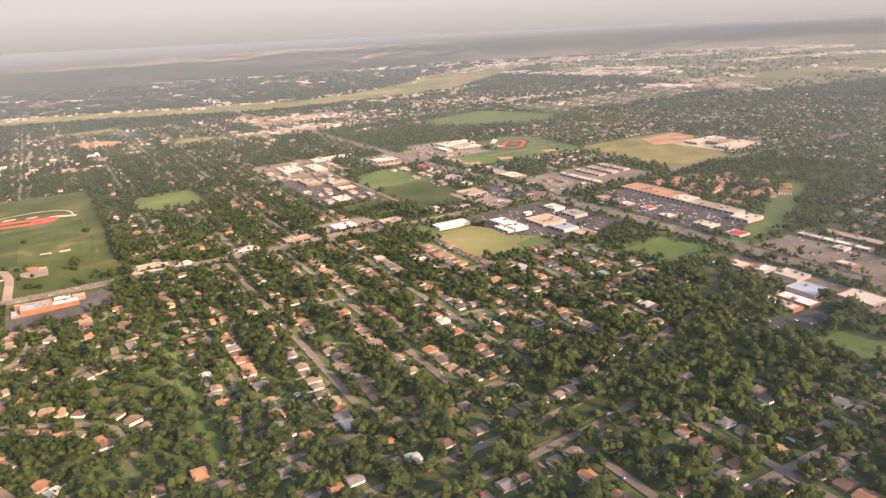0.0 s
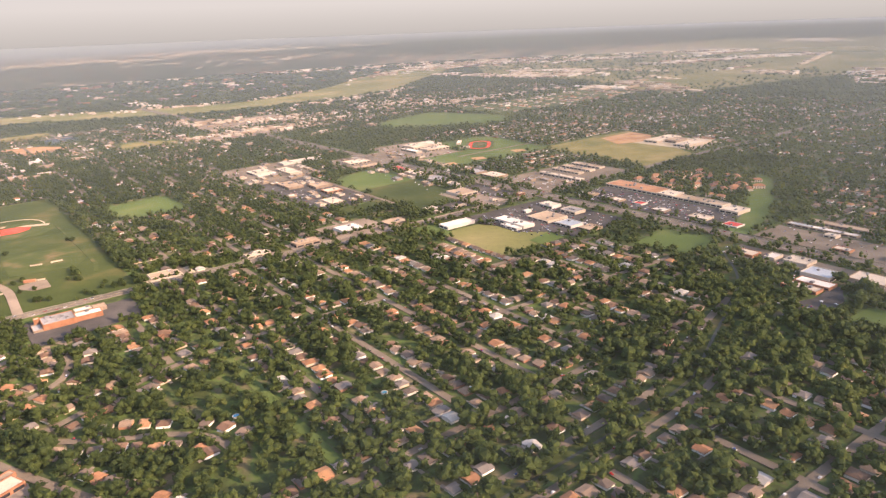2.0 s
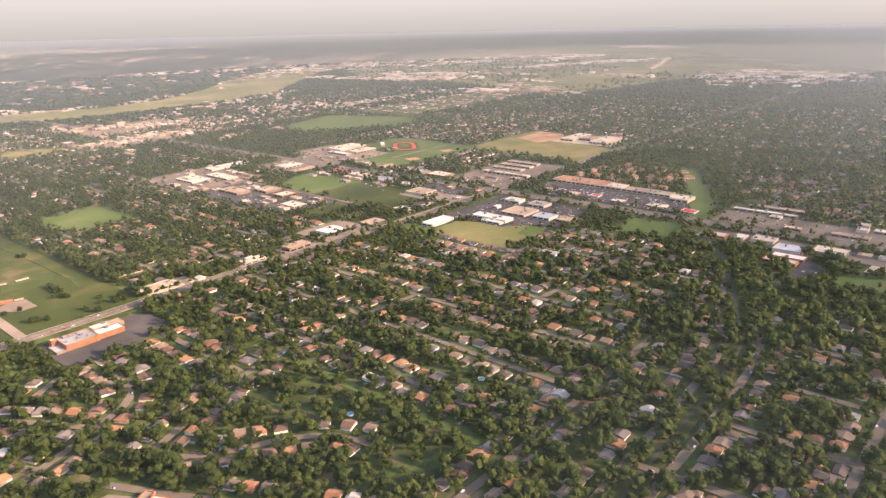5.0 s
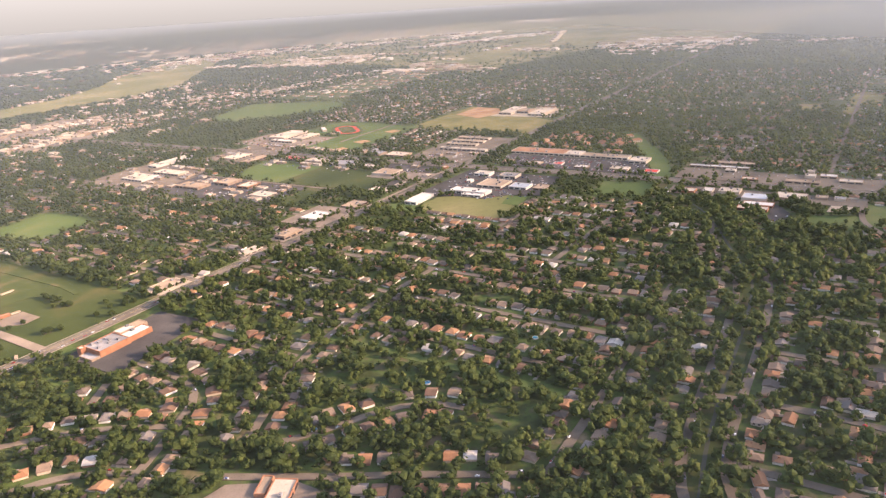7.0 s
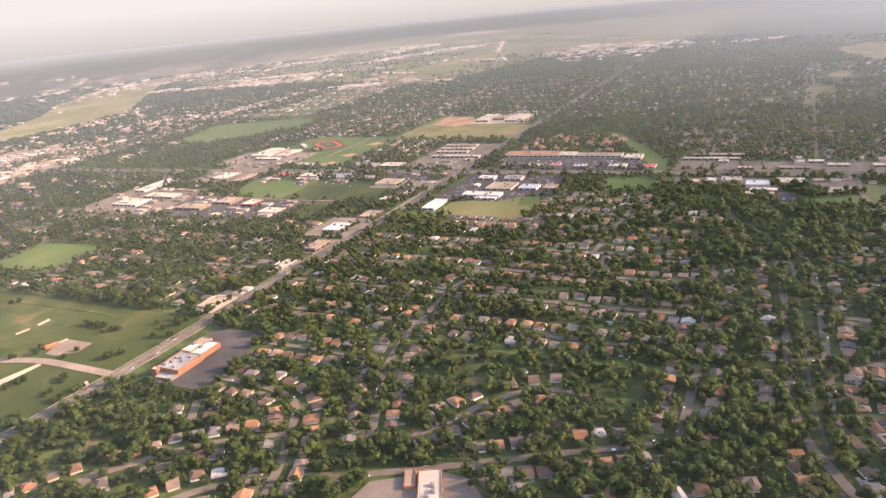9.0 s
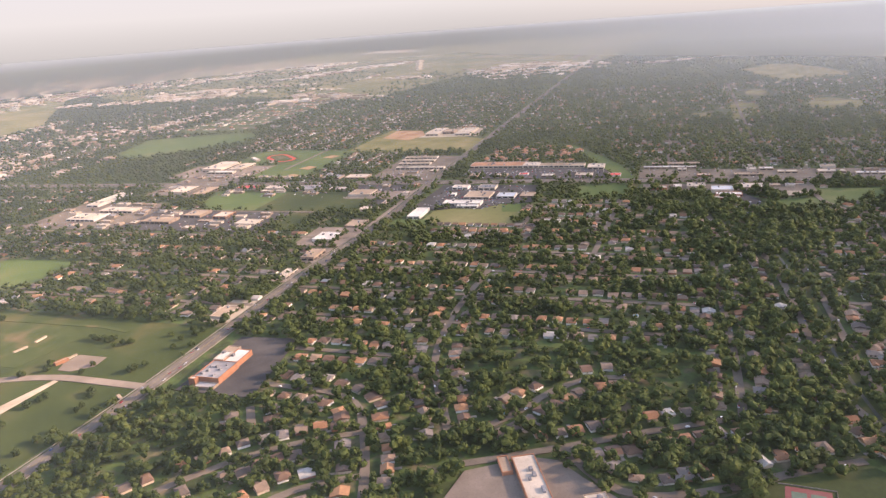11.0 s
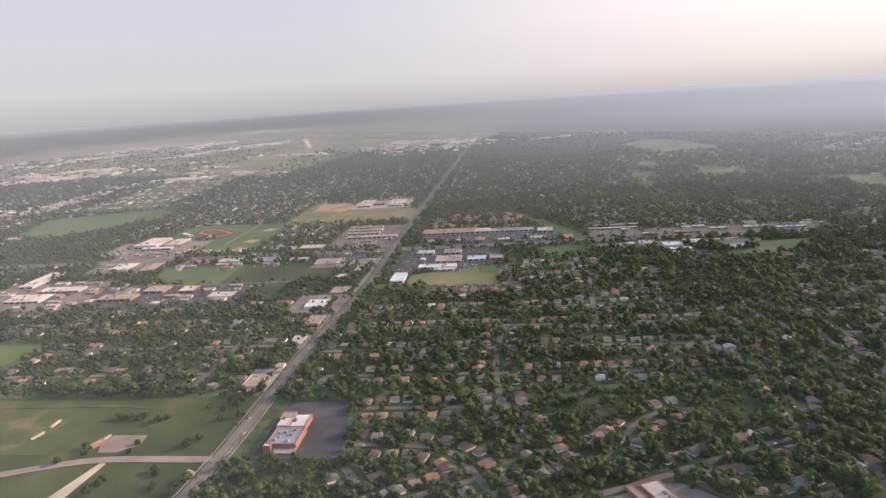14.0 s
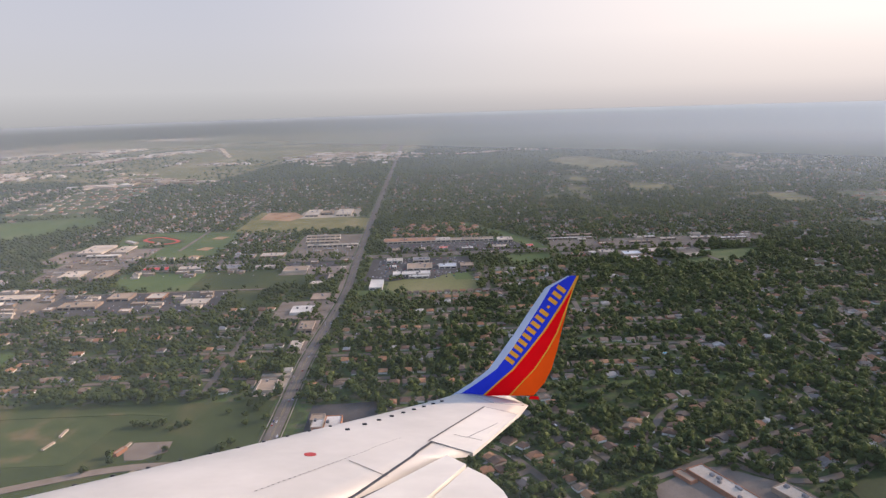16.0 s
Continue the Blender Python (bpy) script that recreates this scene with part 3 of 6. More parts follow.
field("canal_meadow", [(10, -188), (60, -174), (112, -148), (172, -112), (184, -92), (172, -95), (100, -132), (50, -158), (10, -172)], M_crop, "green strip along a drainage canal", "lawn", 0.18)

# ---- runways and far roads ----
for name, pts, w in (("runway", [(1610, 135), (2500, 640)], 26), ("runway", [(1420, 60), (2600, 60)], 22), ("taxiway", [(1330, 330), (1640, 130)], 14)):
    road(name, pts, w * 0.7, M_road, "pale concrete runway on tan grass", 0.6, 60)
for name, pts in (("service_road", [(1250, -10), (1165, -153), (1232, -300), (1230, -461), (1365, -726), (1395, -895)]), ("far_road", [(-700, 842), (1200, 842)]), ("ring_road", [(600, 350), (830, 335), (1110, 262), (1300, -60), (1450, -800)]), ("far_road", [(1700, -900), (1700, 2500)])):
    road(name, pts, 9, M_street, "pale road crossing the far suburbs", 0.62, 40)


# ---- low commercial buildings ----
BUILT = []


def building(u0, u1, v0, v1, h, roof, wall, label, category="shop", units=3, rot=0.0, glass=(), name="shop", group="shops"):
    cu, cv, w, d = (u0 + u1) / 2, (v0 + v1) / 2, abs(u1 - u0), abs(v1 - v0)
    m = pose(cu, cv, 0.1, 0, 0, rot)
    BUILT.append((u0, u1, min(v0, v1), max(v0, v1)))
    top = new(name)
    top.matrix_basis = BASE @ m
    tagged(top, label, category, group)
    e = min(0.35, w / 8, d / 8)
    x, y = w / 2, d / 2
    # outer face, parapet top, inner face of the parapet
    ring = lambda a, b, z: [(-a, -b, z), (a, -b, z), (a, b, z), (-a, b, z)]
    V = ring(x, y, 0) + ring(x, y, h) + ring(x - e, y - e, h) + ring(x - e, y - e, h - 0.5)
    F = [(4 * r + k, 4 * r + (k + 1) % 4, 4 * r + 4 + (k + 1) % 4, 4 * r + 4 + k) for r in range(3) for k in range(4)]
    body = put("wall", V, F, wall, parent=top)
    V, F = box(-x + e, x - e, -y + e, y - e, h - 0.9, h - 0.35)
    cover = put("roof", V, F, roof, parent=top)
    rng = random.Random(int(1000 + cu * 7 + cv * 13))
    for _ in range(units):
        a, b, s = rng.uniform(-0.7, 0.7) * x, rng.uniform(-0.7, 0.7) * y, rng.uniform(0.6, 1.1)
        V, F = join([box(a - s, a + s, b - s * 0.7, b + s * 0.7, h - 0.36, h + s * 0.7), box(a - s * 0.5, a + s * 0.5, b - s * 0.4, b + s * 0.4, h + s * 0.7, h + s * 0.9)])
        put("rooftop_unit", V, F, M_greyroof, parent=cover, label="grey metal rooftop unit")
    for side in glass:
        if side in "ns":
            n, yy = max(2, int(w / 5)), y if side == "n" else -y
            spots = [(-x + (k + 0.5) * w / n - 0.38 * w / n, -x + (k + 0.5) * w / n + 0.38 * w / n, yy - 0.06, yy + 0.06) for k in range(n)]
        else:
            n, xx = max(2, int(d / 5)), x if side == "e" else -x
            spots = [(xx - 0.06, xx + 0.06, -y + (k + 0.5) * d / n - 0.38 * d / n, -y + (k + 0.5) * d / n + 0.38 * d / n) for k in range(n)]
        for s in spots[:14]:
            V, F = box(*s, 0.5, min(h - 0.7, 1.7))
            put("window", V, F, M_glass, parent=body, label="dark glass shop window")
    take(rect(u0 - 2, u1 + 2, min(v0, v1) - 2, max(v0, v1) + 2))
    return top


SHOPS = [
    (-124, -98, -27, -16, 4.6, M_white, M_white, "long white metal hall beside the main road", "w", 0),
    (-84, -73, -67, -34, 4.8, M_white, M_white, "large white flat-roofed store among parked cars", "w", 4),
    (-90, -84.3, -66, -48, 3.6, M_white, M_white, "low white front block of a store", "w", 2),
    (-61, -40, -69, -46, 3.6, M_tan, M_cream, "broad tan flat-roofed shop among parked cars", "w", 3),
    (-29, -19, -41, -26, 4.6, M_cream, M_white, "cream-roofed shop with white walls beside the crossroads", "w", 2),
    (-30, -18, -67, -51, 4.6, M_greyroof, M_cream, "grey-roofed shop with cream walls on the cross road", "w", 3),
    (-59, -46, -91, -75, 4.2, M_blueroof, M_white, "hall with a pale blue-grey metal roof", "w", 1),
    (-56, -43, -107, -95, 3.4, M_tan, M_tan, "low tan building behind the shops", "w", 1),
    (-53, -47, -36, -32, 4.4, M_white, M_white, "small white box-like shop among parked cars", "w", 0),
    (-55, -36, 46, 68, 4.4, M_tan, M_cream, "wide tan-roofed store with cream walls beside a field", "s", 3),
    (-103, -93, 18, 36, 3.6, M_cream, M_cream, "long low cream-roofed shop beside the main road", "s", 2),
    (-83, -70, 19, 23, 3.2, M_tan, M_cream, "narrow tan-roofed shop beside a dark court", "s", 1),
    (-48, -42, 11, 16, 4.0, M_cream, M_cream, "small cream shop beside the main road", "s", 1),
    (-17, -10, 12, 16, 3.6, M_cream, M_orange, "small yellow-walled shop at the crossroads", "s", 0),
    (-20, -13, 41, 48, 3.6, M_cream, M_tan, "small cream restaurant beside the cross road", "e", 1),
    (-34, -26, 80, 98, 4.0, M_cream, M_cream, "cream-roofed shop between field and cross road", "e", 2),
    (56, 62, 9, 63, 4.6, M_cream, M_cream, "long cream-roofed strip of shops", "w", 5),
    (78, 86, 32, 68, 3.6, M_tan, M_cream, "long low brown-roofed store wing", "w", 2),
    (94, 102, 32, 70, 3.6, M_tan, M_cream, "long low brown-roofed store wing behind shops", "w", 2),
    (110, 118, 34, 72, 3.6, M_tan, M_cream, "long low brown-roofed rear store wing", "w", 2),
    (60, 80, -74, -18, 4.4, M_orange, M_cream, "strip mall with an orange-tan roof behind a dark lot", "w", 5),
    (60, 76, -90, -74.5, 4.8, M_cream, M_cream, "cream-roofed middle store of a strip mall", "w", 3),
    (60, 72, -136, -90.5, 4.2, M_tan, M_cream, "long tan-roofed end of a strip mall", "w", 4),
    (50, 66, -156, -140, 5.0, M_cream, M_cream, "cream flat-roofed store at the end of a strip mall", "w", 4),
    (20, 31, -37, -29, 3.4, M_tan, M_tan, "tan restaurant on a corner lawn", "w", 1),
    (51, 57, -241, -193, 3.4, M_white, M_tan, "long narrow white-roofed strip of shops", "w", 4),
    (41, 48, -232, -224, 3.6, M_cream, M_cream, "small cream-roofed shop before a strip", "w", 1),
    (18, 25, -252, -241, 3.4, M_cream, M_orange, "small restaurant with yellow walls", "w", 1),
    (-23, -11, -247, -232, 3.8, M_cream, M_cream, "cream-roofed store beside the cross road", "e", 3),
    (-38, -24, -268, -251, 5.2, M_blueroof, M_cream, "hall with a pale blue metal roof", "s", 1),
    (-60, -52, -272, -252, 3.4, M_cream, M_brick, "low brick clinic wing with a cream roof", "w", 2),
    (-50, -41, -274, -254, 3.6, M_white, M_brick, "white-roofed clinic wing with brick walls", "w", 2),
    (-27, -12, -292, -272, 3.8, M_cream, M_tan, "long cream-roofed shop beside the cross road", "s", 3),
    (-19, -12, -305, -297, 3.4, M_tan, M_tan, "small tan shop beside the cross road", "s", 1),
    (-18, -12, -316, -309, 3.4, M_greyroof, M_cream, "small grey-roofed shop beside a lawn", "s", 1),
    (-29, -19, -216, -204, 3.4, M_cream, M_brick, "cream-roofed brick shop beside the cross road", "e", 2),
    (-25, -15, -228, -221, 3.8, M_white, M_cream, "small white-roofed shop beside the cross road", "e", 1),
    (42, 50, -306, -294, 3.4, M_white, M_tan, "white-roofed shop behind the cross road", "w", 1),
    (30, 38, -324, -308, 3.4, M_cream, M_tan, "cream-roofed shop behind the cross road", "w", 1),
    (20, 30, -174, -162, 2.8, M_red, M_white, "small shop with a bright red roof", "w", 1),
    (26, 34, -86, -77, 2.6, M_red, M_white, "small restaurant with a red roof in a parking lot", "w", 1),
    (22, 31, -66, -55, 2.8, M_cream, M_tan, "small cream-roofed restaurant in a parking lot", "w", 2),
    (20, 29, -112, -100, 2.8, M_white, M_darkbrick, "small white-roofed shop in a parking lot", "w", 2),
    (22, 32, -148, -132, 3.0, M_cream, M_cream, "low cream shop in a parking lot", "w", 2),
    (-186, -168, 22, 38, 4.0, M_white, M_white, "white-roofed shop beside the main road", "s", 2),
    (-150, -132, 14, 28, 3.2, M_tan, M_darkbrick, "tan-roofed restaurant beside the main road", "s", 2),
    (-228, -209, 15, 25, 5.5, M_tan, M_darkbrick, "two-storey orange brick office beside the main road", "ws", 3),
    (-264, -247, 17, 25, 3.2, M_cream, M_cream, "long low cream shop beside the main road", "s", 1),
    (-328, -312, 21, 31, 3.4, M_tan, M_cream, "low shop with a sunlit cream front on a gravel lot", "s", 1),
    (-147, -126, 280, 312, 4.0, M_cream, M_white, "large white-roofed warehouse in a concrete yard", "w", 5),
    (-118, -104, 262, 300, 4.0, M_cream, M_cream, "cream flat-roofed warehouse beside a lot", "w", 3),
    (-100, -50, 318, 332, 4.5, M_cream, M_white, "long white warehouse beside a yard", "w", 4),
    (-150, -134, 196, 226, 4.4, M_tan, M_darkbrick, "tan-roofed office block among parked cars", "w", 4),
    (-130, -112, 178, 196, 4.8, M_tan, M_darkbrick, "orange brick office among parked cars", "w", 3),
    (-132, -116, 150, 164, 4.5, M_cream, M_orange, "yellow-walled building beside a dark lot", "ws", 1),
    (-150, -136, 110, 130, 3.6, M_cream, M_cream, "low cream-roofed school building", "s", 2),
    (-48, -22, 256, 276, 4.0, M_cream, M_cream, "cream-roofed store on a side road", "s", 4),
    (-56, -24, 228, 240, 4.0, M_tan, M_tan, "brown-roofed shops on a side road", "s", 3),
    (-30, -18, 180, 206, 3.6, M_red, M_cream, "shop with a dark red roof", "e", 2),
    (-31, -18, 150, 172, 3.6, M_cream, M_cream, "cream-roofed shop on the cross road", "e", 2),
    (-34, -18, 110, 136, 3.6, M_greyroof, M_cream, "grey-roofed shop on the cross road", "e", 2),
    (14, 30, 80, 104, 3.6, M_cream, M_tan, "cream-roofed store on the cross road", "w", 2),
    (14, 28, 110, 130, 3.4, M_greyroof, M_darkbrick, "brick shop on the cross road", "w", 2),
    (52, 94, 278, 304, 6.5, M_cream, M_cream, "large cream high school building", "ws", 6),
    (56, 88, 254, 270, 5.0, M_cream, M_cream, "long cream flat-roofed school wing", "s", 4),
    (41, 49, 256, 290, 4.5, M_white, M_cream, "white-roofed gymnasium of a school", "w", 2),
    (258, 304, 80, 98, 5.0, M_cream, M_cream, "low cream flat-roofed school building", "w", 4),
    (256, 302, 36, 56, 5.0, M_cream, M_cream, "cream-roofed wing of a school", "w", 4),
    (270, 290, 62, 78, 6.0, M_tan, M_darkbrick, "brown-roofed brick school hall", "w", 2),
    (66, 74, -250, -200, 3.2, M_tan, M_darkbrick, "long low brown-roofed motel", "w", 2),
    (24, 31, -396, -368, 3.2, M_white, M_tan, "white-roofed strip of shops on the cross road", "w", 3),
    (30, 40, -362, -340, 3.2, M_cream, M_tan, "cream-roofed strip of shops", "w", 3),
    (20, 28, -296, -272, 3.4, M_tan, M_darkbrick, "brown-roofed shop on the cross road", "w", 2),
    ]
for u0, u1, v0, v1, h, roof, wall, label, glass, units in SHOPS:
    building(u0, u1, v0, v1, 0.58 * h, roof, wall, label, units=units, glass=glass)
building(-394, -387, 77.5, 80, 1.7, M_tan, M_brick, "small orange brick park shelter beside a parking lot", "shelter", 0, -20, name="park_shelter", group="park buildings")
building(-458, -426, -184.5, -176, 2.6, M_cream, M_brick, "long flat-roofed hall with a cream gravelled roof", "hall", 6, 25, ("s",), name="hall", group="halls")
building(-438, -428, -170, -166, 1.9, M_tan, M_brick, "low orange brick annex beside a hall", "hall", 0, 25, name="hall", group="halls")
building(-461, -443, -209, -201, 2.4, M_cream, M_tan, "low cream-roofed hall beside a lawn", "hall", 3, 25, name="hall", group="halls")
# small shops filling the commercial lots
rng = random.Random(19)
ROOF_MATS = [M_tan, M_tan, M_greyroof, M_cream, M_cream, M_tan]
ROOF_NAMES = {M_cream: "cream", M_tan: "brown", M_greyroof: "grey", M_white: "white"}
for u0, u1, v0, v1, cnt in ((-60, -18, 102, 224, 9), (14, 30, 70, 226, 7), (24, 62, -420, -260, 9), (-168, -106, 98, 240, 13), (-60, 36, 225, 300, 9), (-170, -84, 240, 345, 14), (12, 54, 12, 66, 3), (-90, 130, 560, 740, 16)):
    for _ in range(cnt):
        for _ in range(12):
            a, b = rng.uniform(4, 9), rng.uniform(5, 13)
            u, v = rng.uniform(u0 + a / 2, u1 - a / 2), rng.uniform(v0 + b / 2, v1 - b / 2)
            spot = (u - a / 2 - 2, u + a / 2 + 2, v - b / 2 - 2, v + b / 2 + 2)
            if all(spot[1] < q[0] or spot[0] > q[1] or spot[3] < q[2] or spot[2] > q[3] for q in BUILT) and abs(u - cross_u(v)) > 9 + a / 2 and abs(v - main_v(u)) > 7 + b / 2:
                roof = rng.choice(ROOF_MATS)
                building(u - a / 2, u + a / 2, v - b / 2, v + b / 2, rng.uniform(1.7, 2.4), roof, rng.choice((M_cream, M_tan, M_darkbrick, M_cream)), "small shop with a flat %s roof beside parked cars" % ROOF_NAMES[roof], units=1, glass="")
                break
# the brick office beside the park
building(-397, -380, -22, -8, 3.7, M_greyroof, M_brick, "orange brick office with a pale flat roof and rooftop units", "office building", 7, name="office_building", group="offices")
building(-380, -366, -21, -13, 3.2, M_white, M_brick, "white-roofed brick wing of an office", "office building", 1, name="office_building", group="offices")
building(-379, -370, -12.6, -7, 3.6, M_white, M_cream, "white-roofed middle block of an office", "office building", 1, name="office_building", group="offices")
building(-369, -362, -12, -5, 2.6, M_tan, M_darkbrick, "small brown-roofed brick annex", "office building", 0, name="office_building", group="offices")
building(-400, -397.1, -11, -7.6, 4.1, M_cream, M_brick, "square brick stair tower", "office building", 0, name="office_building", group="offices")
building(-402, -397.2, -22, -11.4, 1.5, M_greyroof, M_darkbrick, "low dark entrance canopy of an office", "office building", 0, name="office_building", group="offices")
for u, v, a, w in ((-381.5, 116, -15, 7.5), (-368.5, 115, 0, 7.5), (-384, 77.6, -10, 5), (-408, 262, 6, 10), (-390, 257, 6, 9), (-416, 19.5, 60, 4)):
    shed = new("dugout")
    shed.matrix_basis = BASE @ pose(u, v, 0.3, 0, 0, a)
    tagged(shed, "long low pale dugout beside a ball field", "shed", "dugouts")
    put("wall", *box(-w / 2, w / 2, -0.6, 0.6, 0, 0.7), M_cream, parent=shed)
    put("roof", *box(-w / 2 - 0.2, w / 2 + 0.2, -0.75, 0.75, 0.7, 0.8), M_tan, parent=shed)
rng = random.Random(5)
# apartments with orange roofs
def hip(w, d, z0, rise, over=0.5, gable=False):
    x, y, k = w / 2 + over, d / 2 + over, 0 if gable else d / 2
    r = max(0.1, w / 2 + (over if gable else 0) - k)
    V = [(-x, -y, z0), (x, -y, z0), (x, y, z0), (-x, y, z0), (-r, 0, z0 + rise), (r, 0, z0 + rise), (-x, -y, z0 - 0.15), (x, -y, z0 - 0.15), (x, y, z0 - 0.15), (-x, y, z0 - 0.15)]
    F = [(0, 1, 5), (0, 5, 4), (2, 3, 4), (2, 4, 5), (1, 2, 5), (3, 0, 4), (8, 7, 6), (9, 8, 6)]
    F += [t for a, b in ((0, 1), (1, 2), (2, 3), (3, 0)) for t in ((a, a + 6, b + 6), (a, b + 6, b))]
    return np.array(V, float), np.array(F)


def tris(VF):
    V, F = VF
    F = np.asarray(F)
    return V, (np.concatenate([F[:, [0, 1, 2]], F[:, [0, 2, 3]]]) if F.shape[1] == 4 else F)


apartment = new("apartment_house")
tagged(apartment, "two-storey apartment house with an orange tile roof", "apartment house", "apartments")
put("wall", *box(-6, 6, -3.2, 3.2, 0, 3.6), M_cream, parent=apartment)
put("roof", *hip(12, 6.4, 3.6, 2.0), M_orange, parent=apartment)
for k in range(4):
    for yy in (-3.2, 3.2):
        for z in (0.7, 2.2):
            put("window", *box(-4.6 + 2.6 * k, -3.4 + 2.6 * k, yy - 0.05, yy + 0.05, z, z + 0.8), M_glass, parent=apartment)
for k in range(34):
    u, v = 92 + (k % 5) * 15 + rng.uniform(-7, 7), -30 - (k // 5) * 14.5 + rng.uniform(-5, 5)
    m = BASE @ pose(u, v, 0.05, 0, 0, rng.choice((0, 90, 45, -45)))
    size = rng.uniform(0.62, 0.85)
    m = m @ Matrix.Diagonal((size, size, size, 1))
    block = copy_thing(apartment, m) if k else apartment
    block.matrix_basis = m
    take(rect(u - 4, u + 4, v - 3.5, v + 3.5))

# track: a stadium shape, its long axis askew to the street grid
def stadium(half, radius):
    t = np.r_[np.linspace(-90, 90, 13), np.linspace(90, 270, 13)]
    p = np.array([((half if k < 13 else -half) + radius * math.cos(radians(a)), radius * math.sin(radians(a))) for k, a in enumerate(t)])
    c, sn = math.cos(radians(48)), math.sin(radians(48))
    return [(125 + x * c - y * sn, 241 + x * sn + y * c) for x, y in p]


field("track_surround", stadium(17, 17.5), M_worn, "worn grass and dirt round a running track", "track", 0.2)
field("running_track", stadium(14, 13.5), M_clay, "red running track", "track", 0.25)
field("track_infield", stadium(14, 9.0), M_worn, "worn grass inside a running track", "track", 0.35)
for u, v, a, w, d in ((117, 272, 48, 22, 5), (101, 240, -42, 12, 4)):
    building(u - w / 2, u + w / 2, v - d / 2, v + d / 2, 2.2, M_white, M_cream, "long pale grandstand beside a running track", "grandstand", 0, a, name="grandstand", group="grandstands")
for u in (20, 60, 120):
    field("school_diamond", [(u, 170), (u + 14, 166), (u + 18, 178), (u + 5, 184)], M_earth, "bare earth ball diamond on a school field", "ball field", 0.22)
field("school_lawn", [(-432, -247), (-419, -267), (-409, -292), (-430, -325), (-500, -325), (-500, -235), (-446, -228)], M_lawn, "mown school lawn beside tennis courts", "lawn", 0.15)
field("tennis_court", [(-425, -262), (-426, -276), (-444, -274.5), (-446, -260)], M_red_court, "worn red tennis court surface with green panels", "court", 0.25)
for a, b in ((0.08, 0.45), (0.55, 0.92)):
    edge = lambda t, w: (-427.5 - 14.5 * w - t, -262.6 - 12.4 * t + 0.9 * w)
    field("tennis_court_panel", [edge(a, 0), edge(b, 0), edge(b, 1), edge(a, 1)], M_green_court, "green playing panel of a tennis court", "court", 0.32)
for k, (p, q) in enumerate((((-424, -260), (-425, -277.5)), ((-425.2, -277.6), (-445, -276)))):
    V, F = ribbon(smooth_line([p, q], 3), 0.1, 0.9, 0.0, 0.7)
    put("court_fence", V, F, M_concrete, "low pale fence beside a tennis court", "fence", "structure")

# ---- far warehouses and industry (joined, far off) ----
wh_w, wh_c, wh_t = [], [], []
def warehouses(n, u0, u1, v0, v1, size, seed, hmax=5.0, white=0.4, cream=0.45):
    r = random.Random(seed)
    for _ in range(n):
        u, v = r.uniform(u0, u1), r.uniform(v0, v1)
        if at(taken, u, v) and not (inside([(660, 360), (830, 330), (1110, 260), (1650, 1000), (2600, 1400), (2600, 2500), (1300, 2300), (900, 1700), (1000, 1330), (770, 1000), (800, 700)], np.array(u), np.array(v)) or n < 0 or size > 100):
            continue
        a, b = r.uniform(0.25, 1) * size, r.uniform(0.2, 0.6) * size
        if r.random() < 0.5:
            a, b = b, a
        k = r.random()
        (wh_w if k < white else wh_c if k < white + cream else wh_t).append(box(u - a / 2, u + a / 2, v - b / 2, v + b / 2, 0, r.uniform(2.5, hmax)))
        take(rect(u - a / 2 - 2, u + a / 2 + 2, v - b / 2 - 2, v + b / 2 + 2))


def sheds_along(line, n, size, white, cream, wide, seed, h=3.4):
    """Flat-roofed sheds and halls strewn along a line, most of them long."""
    r = random.Random(seed)
    line = smooth_line(line, 10)
    size, wide, h, white = size * 0.8, wide * 1.35, h * 1.1, white * 0.75
    for _ in range(int(n * 3.2)):
        p = line[r.randrange(len(line))]
        u, v = p[0] + r.gauss(0, wide), p[1] + r.gauss(0, wide)
        a, b = r.uniform(0.4, 1.3) * size, r.uniform(0.18, 0.45) * size
        if r.random() < 0.6:
            a, b = b, a
        k = r.random()
        (wh_w if k < white else wh_c if k < white + cream else wh_t).append(box(u - a / 2, u + a / 2, v - b / 2, v + b / 2, 0, r.uniform(0.6, 1.0) * h))
        take(rect(u - a / 2 - 2, u + a / 2 + 2, v - b / 2 - 2, v + b / 2 + 2))


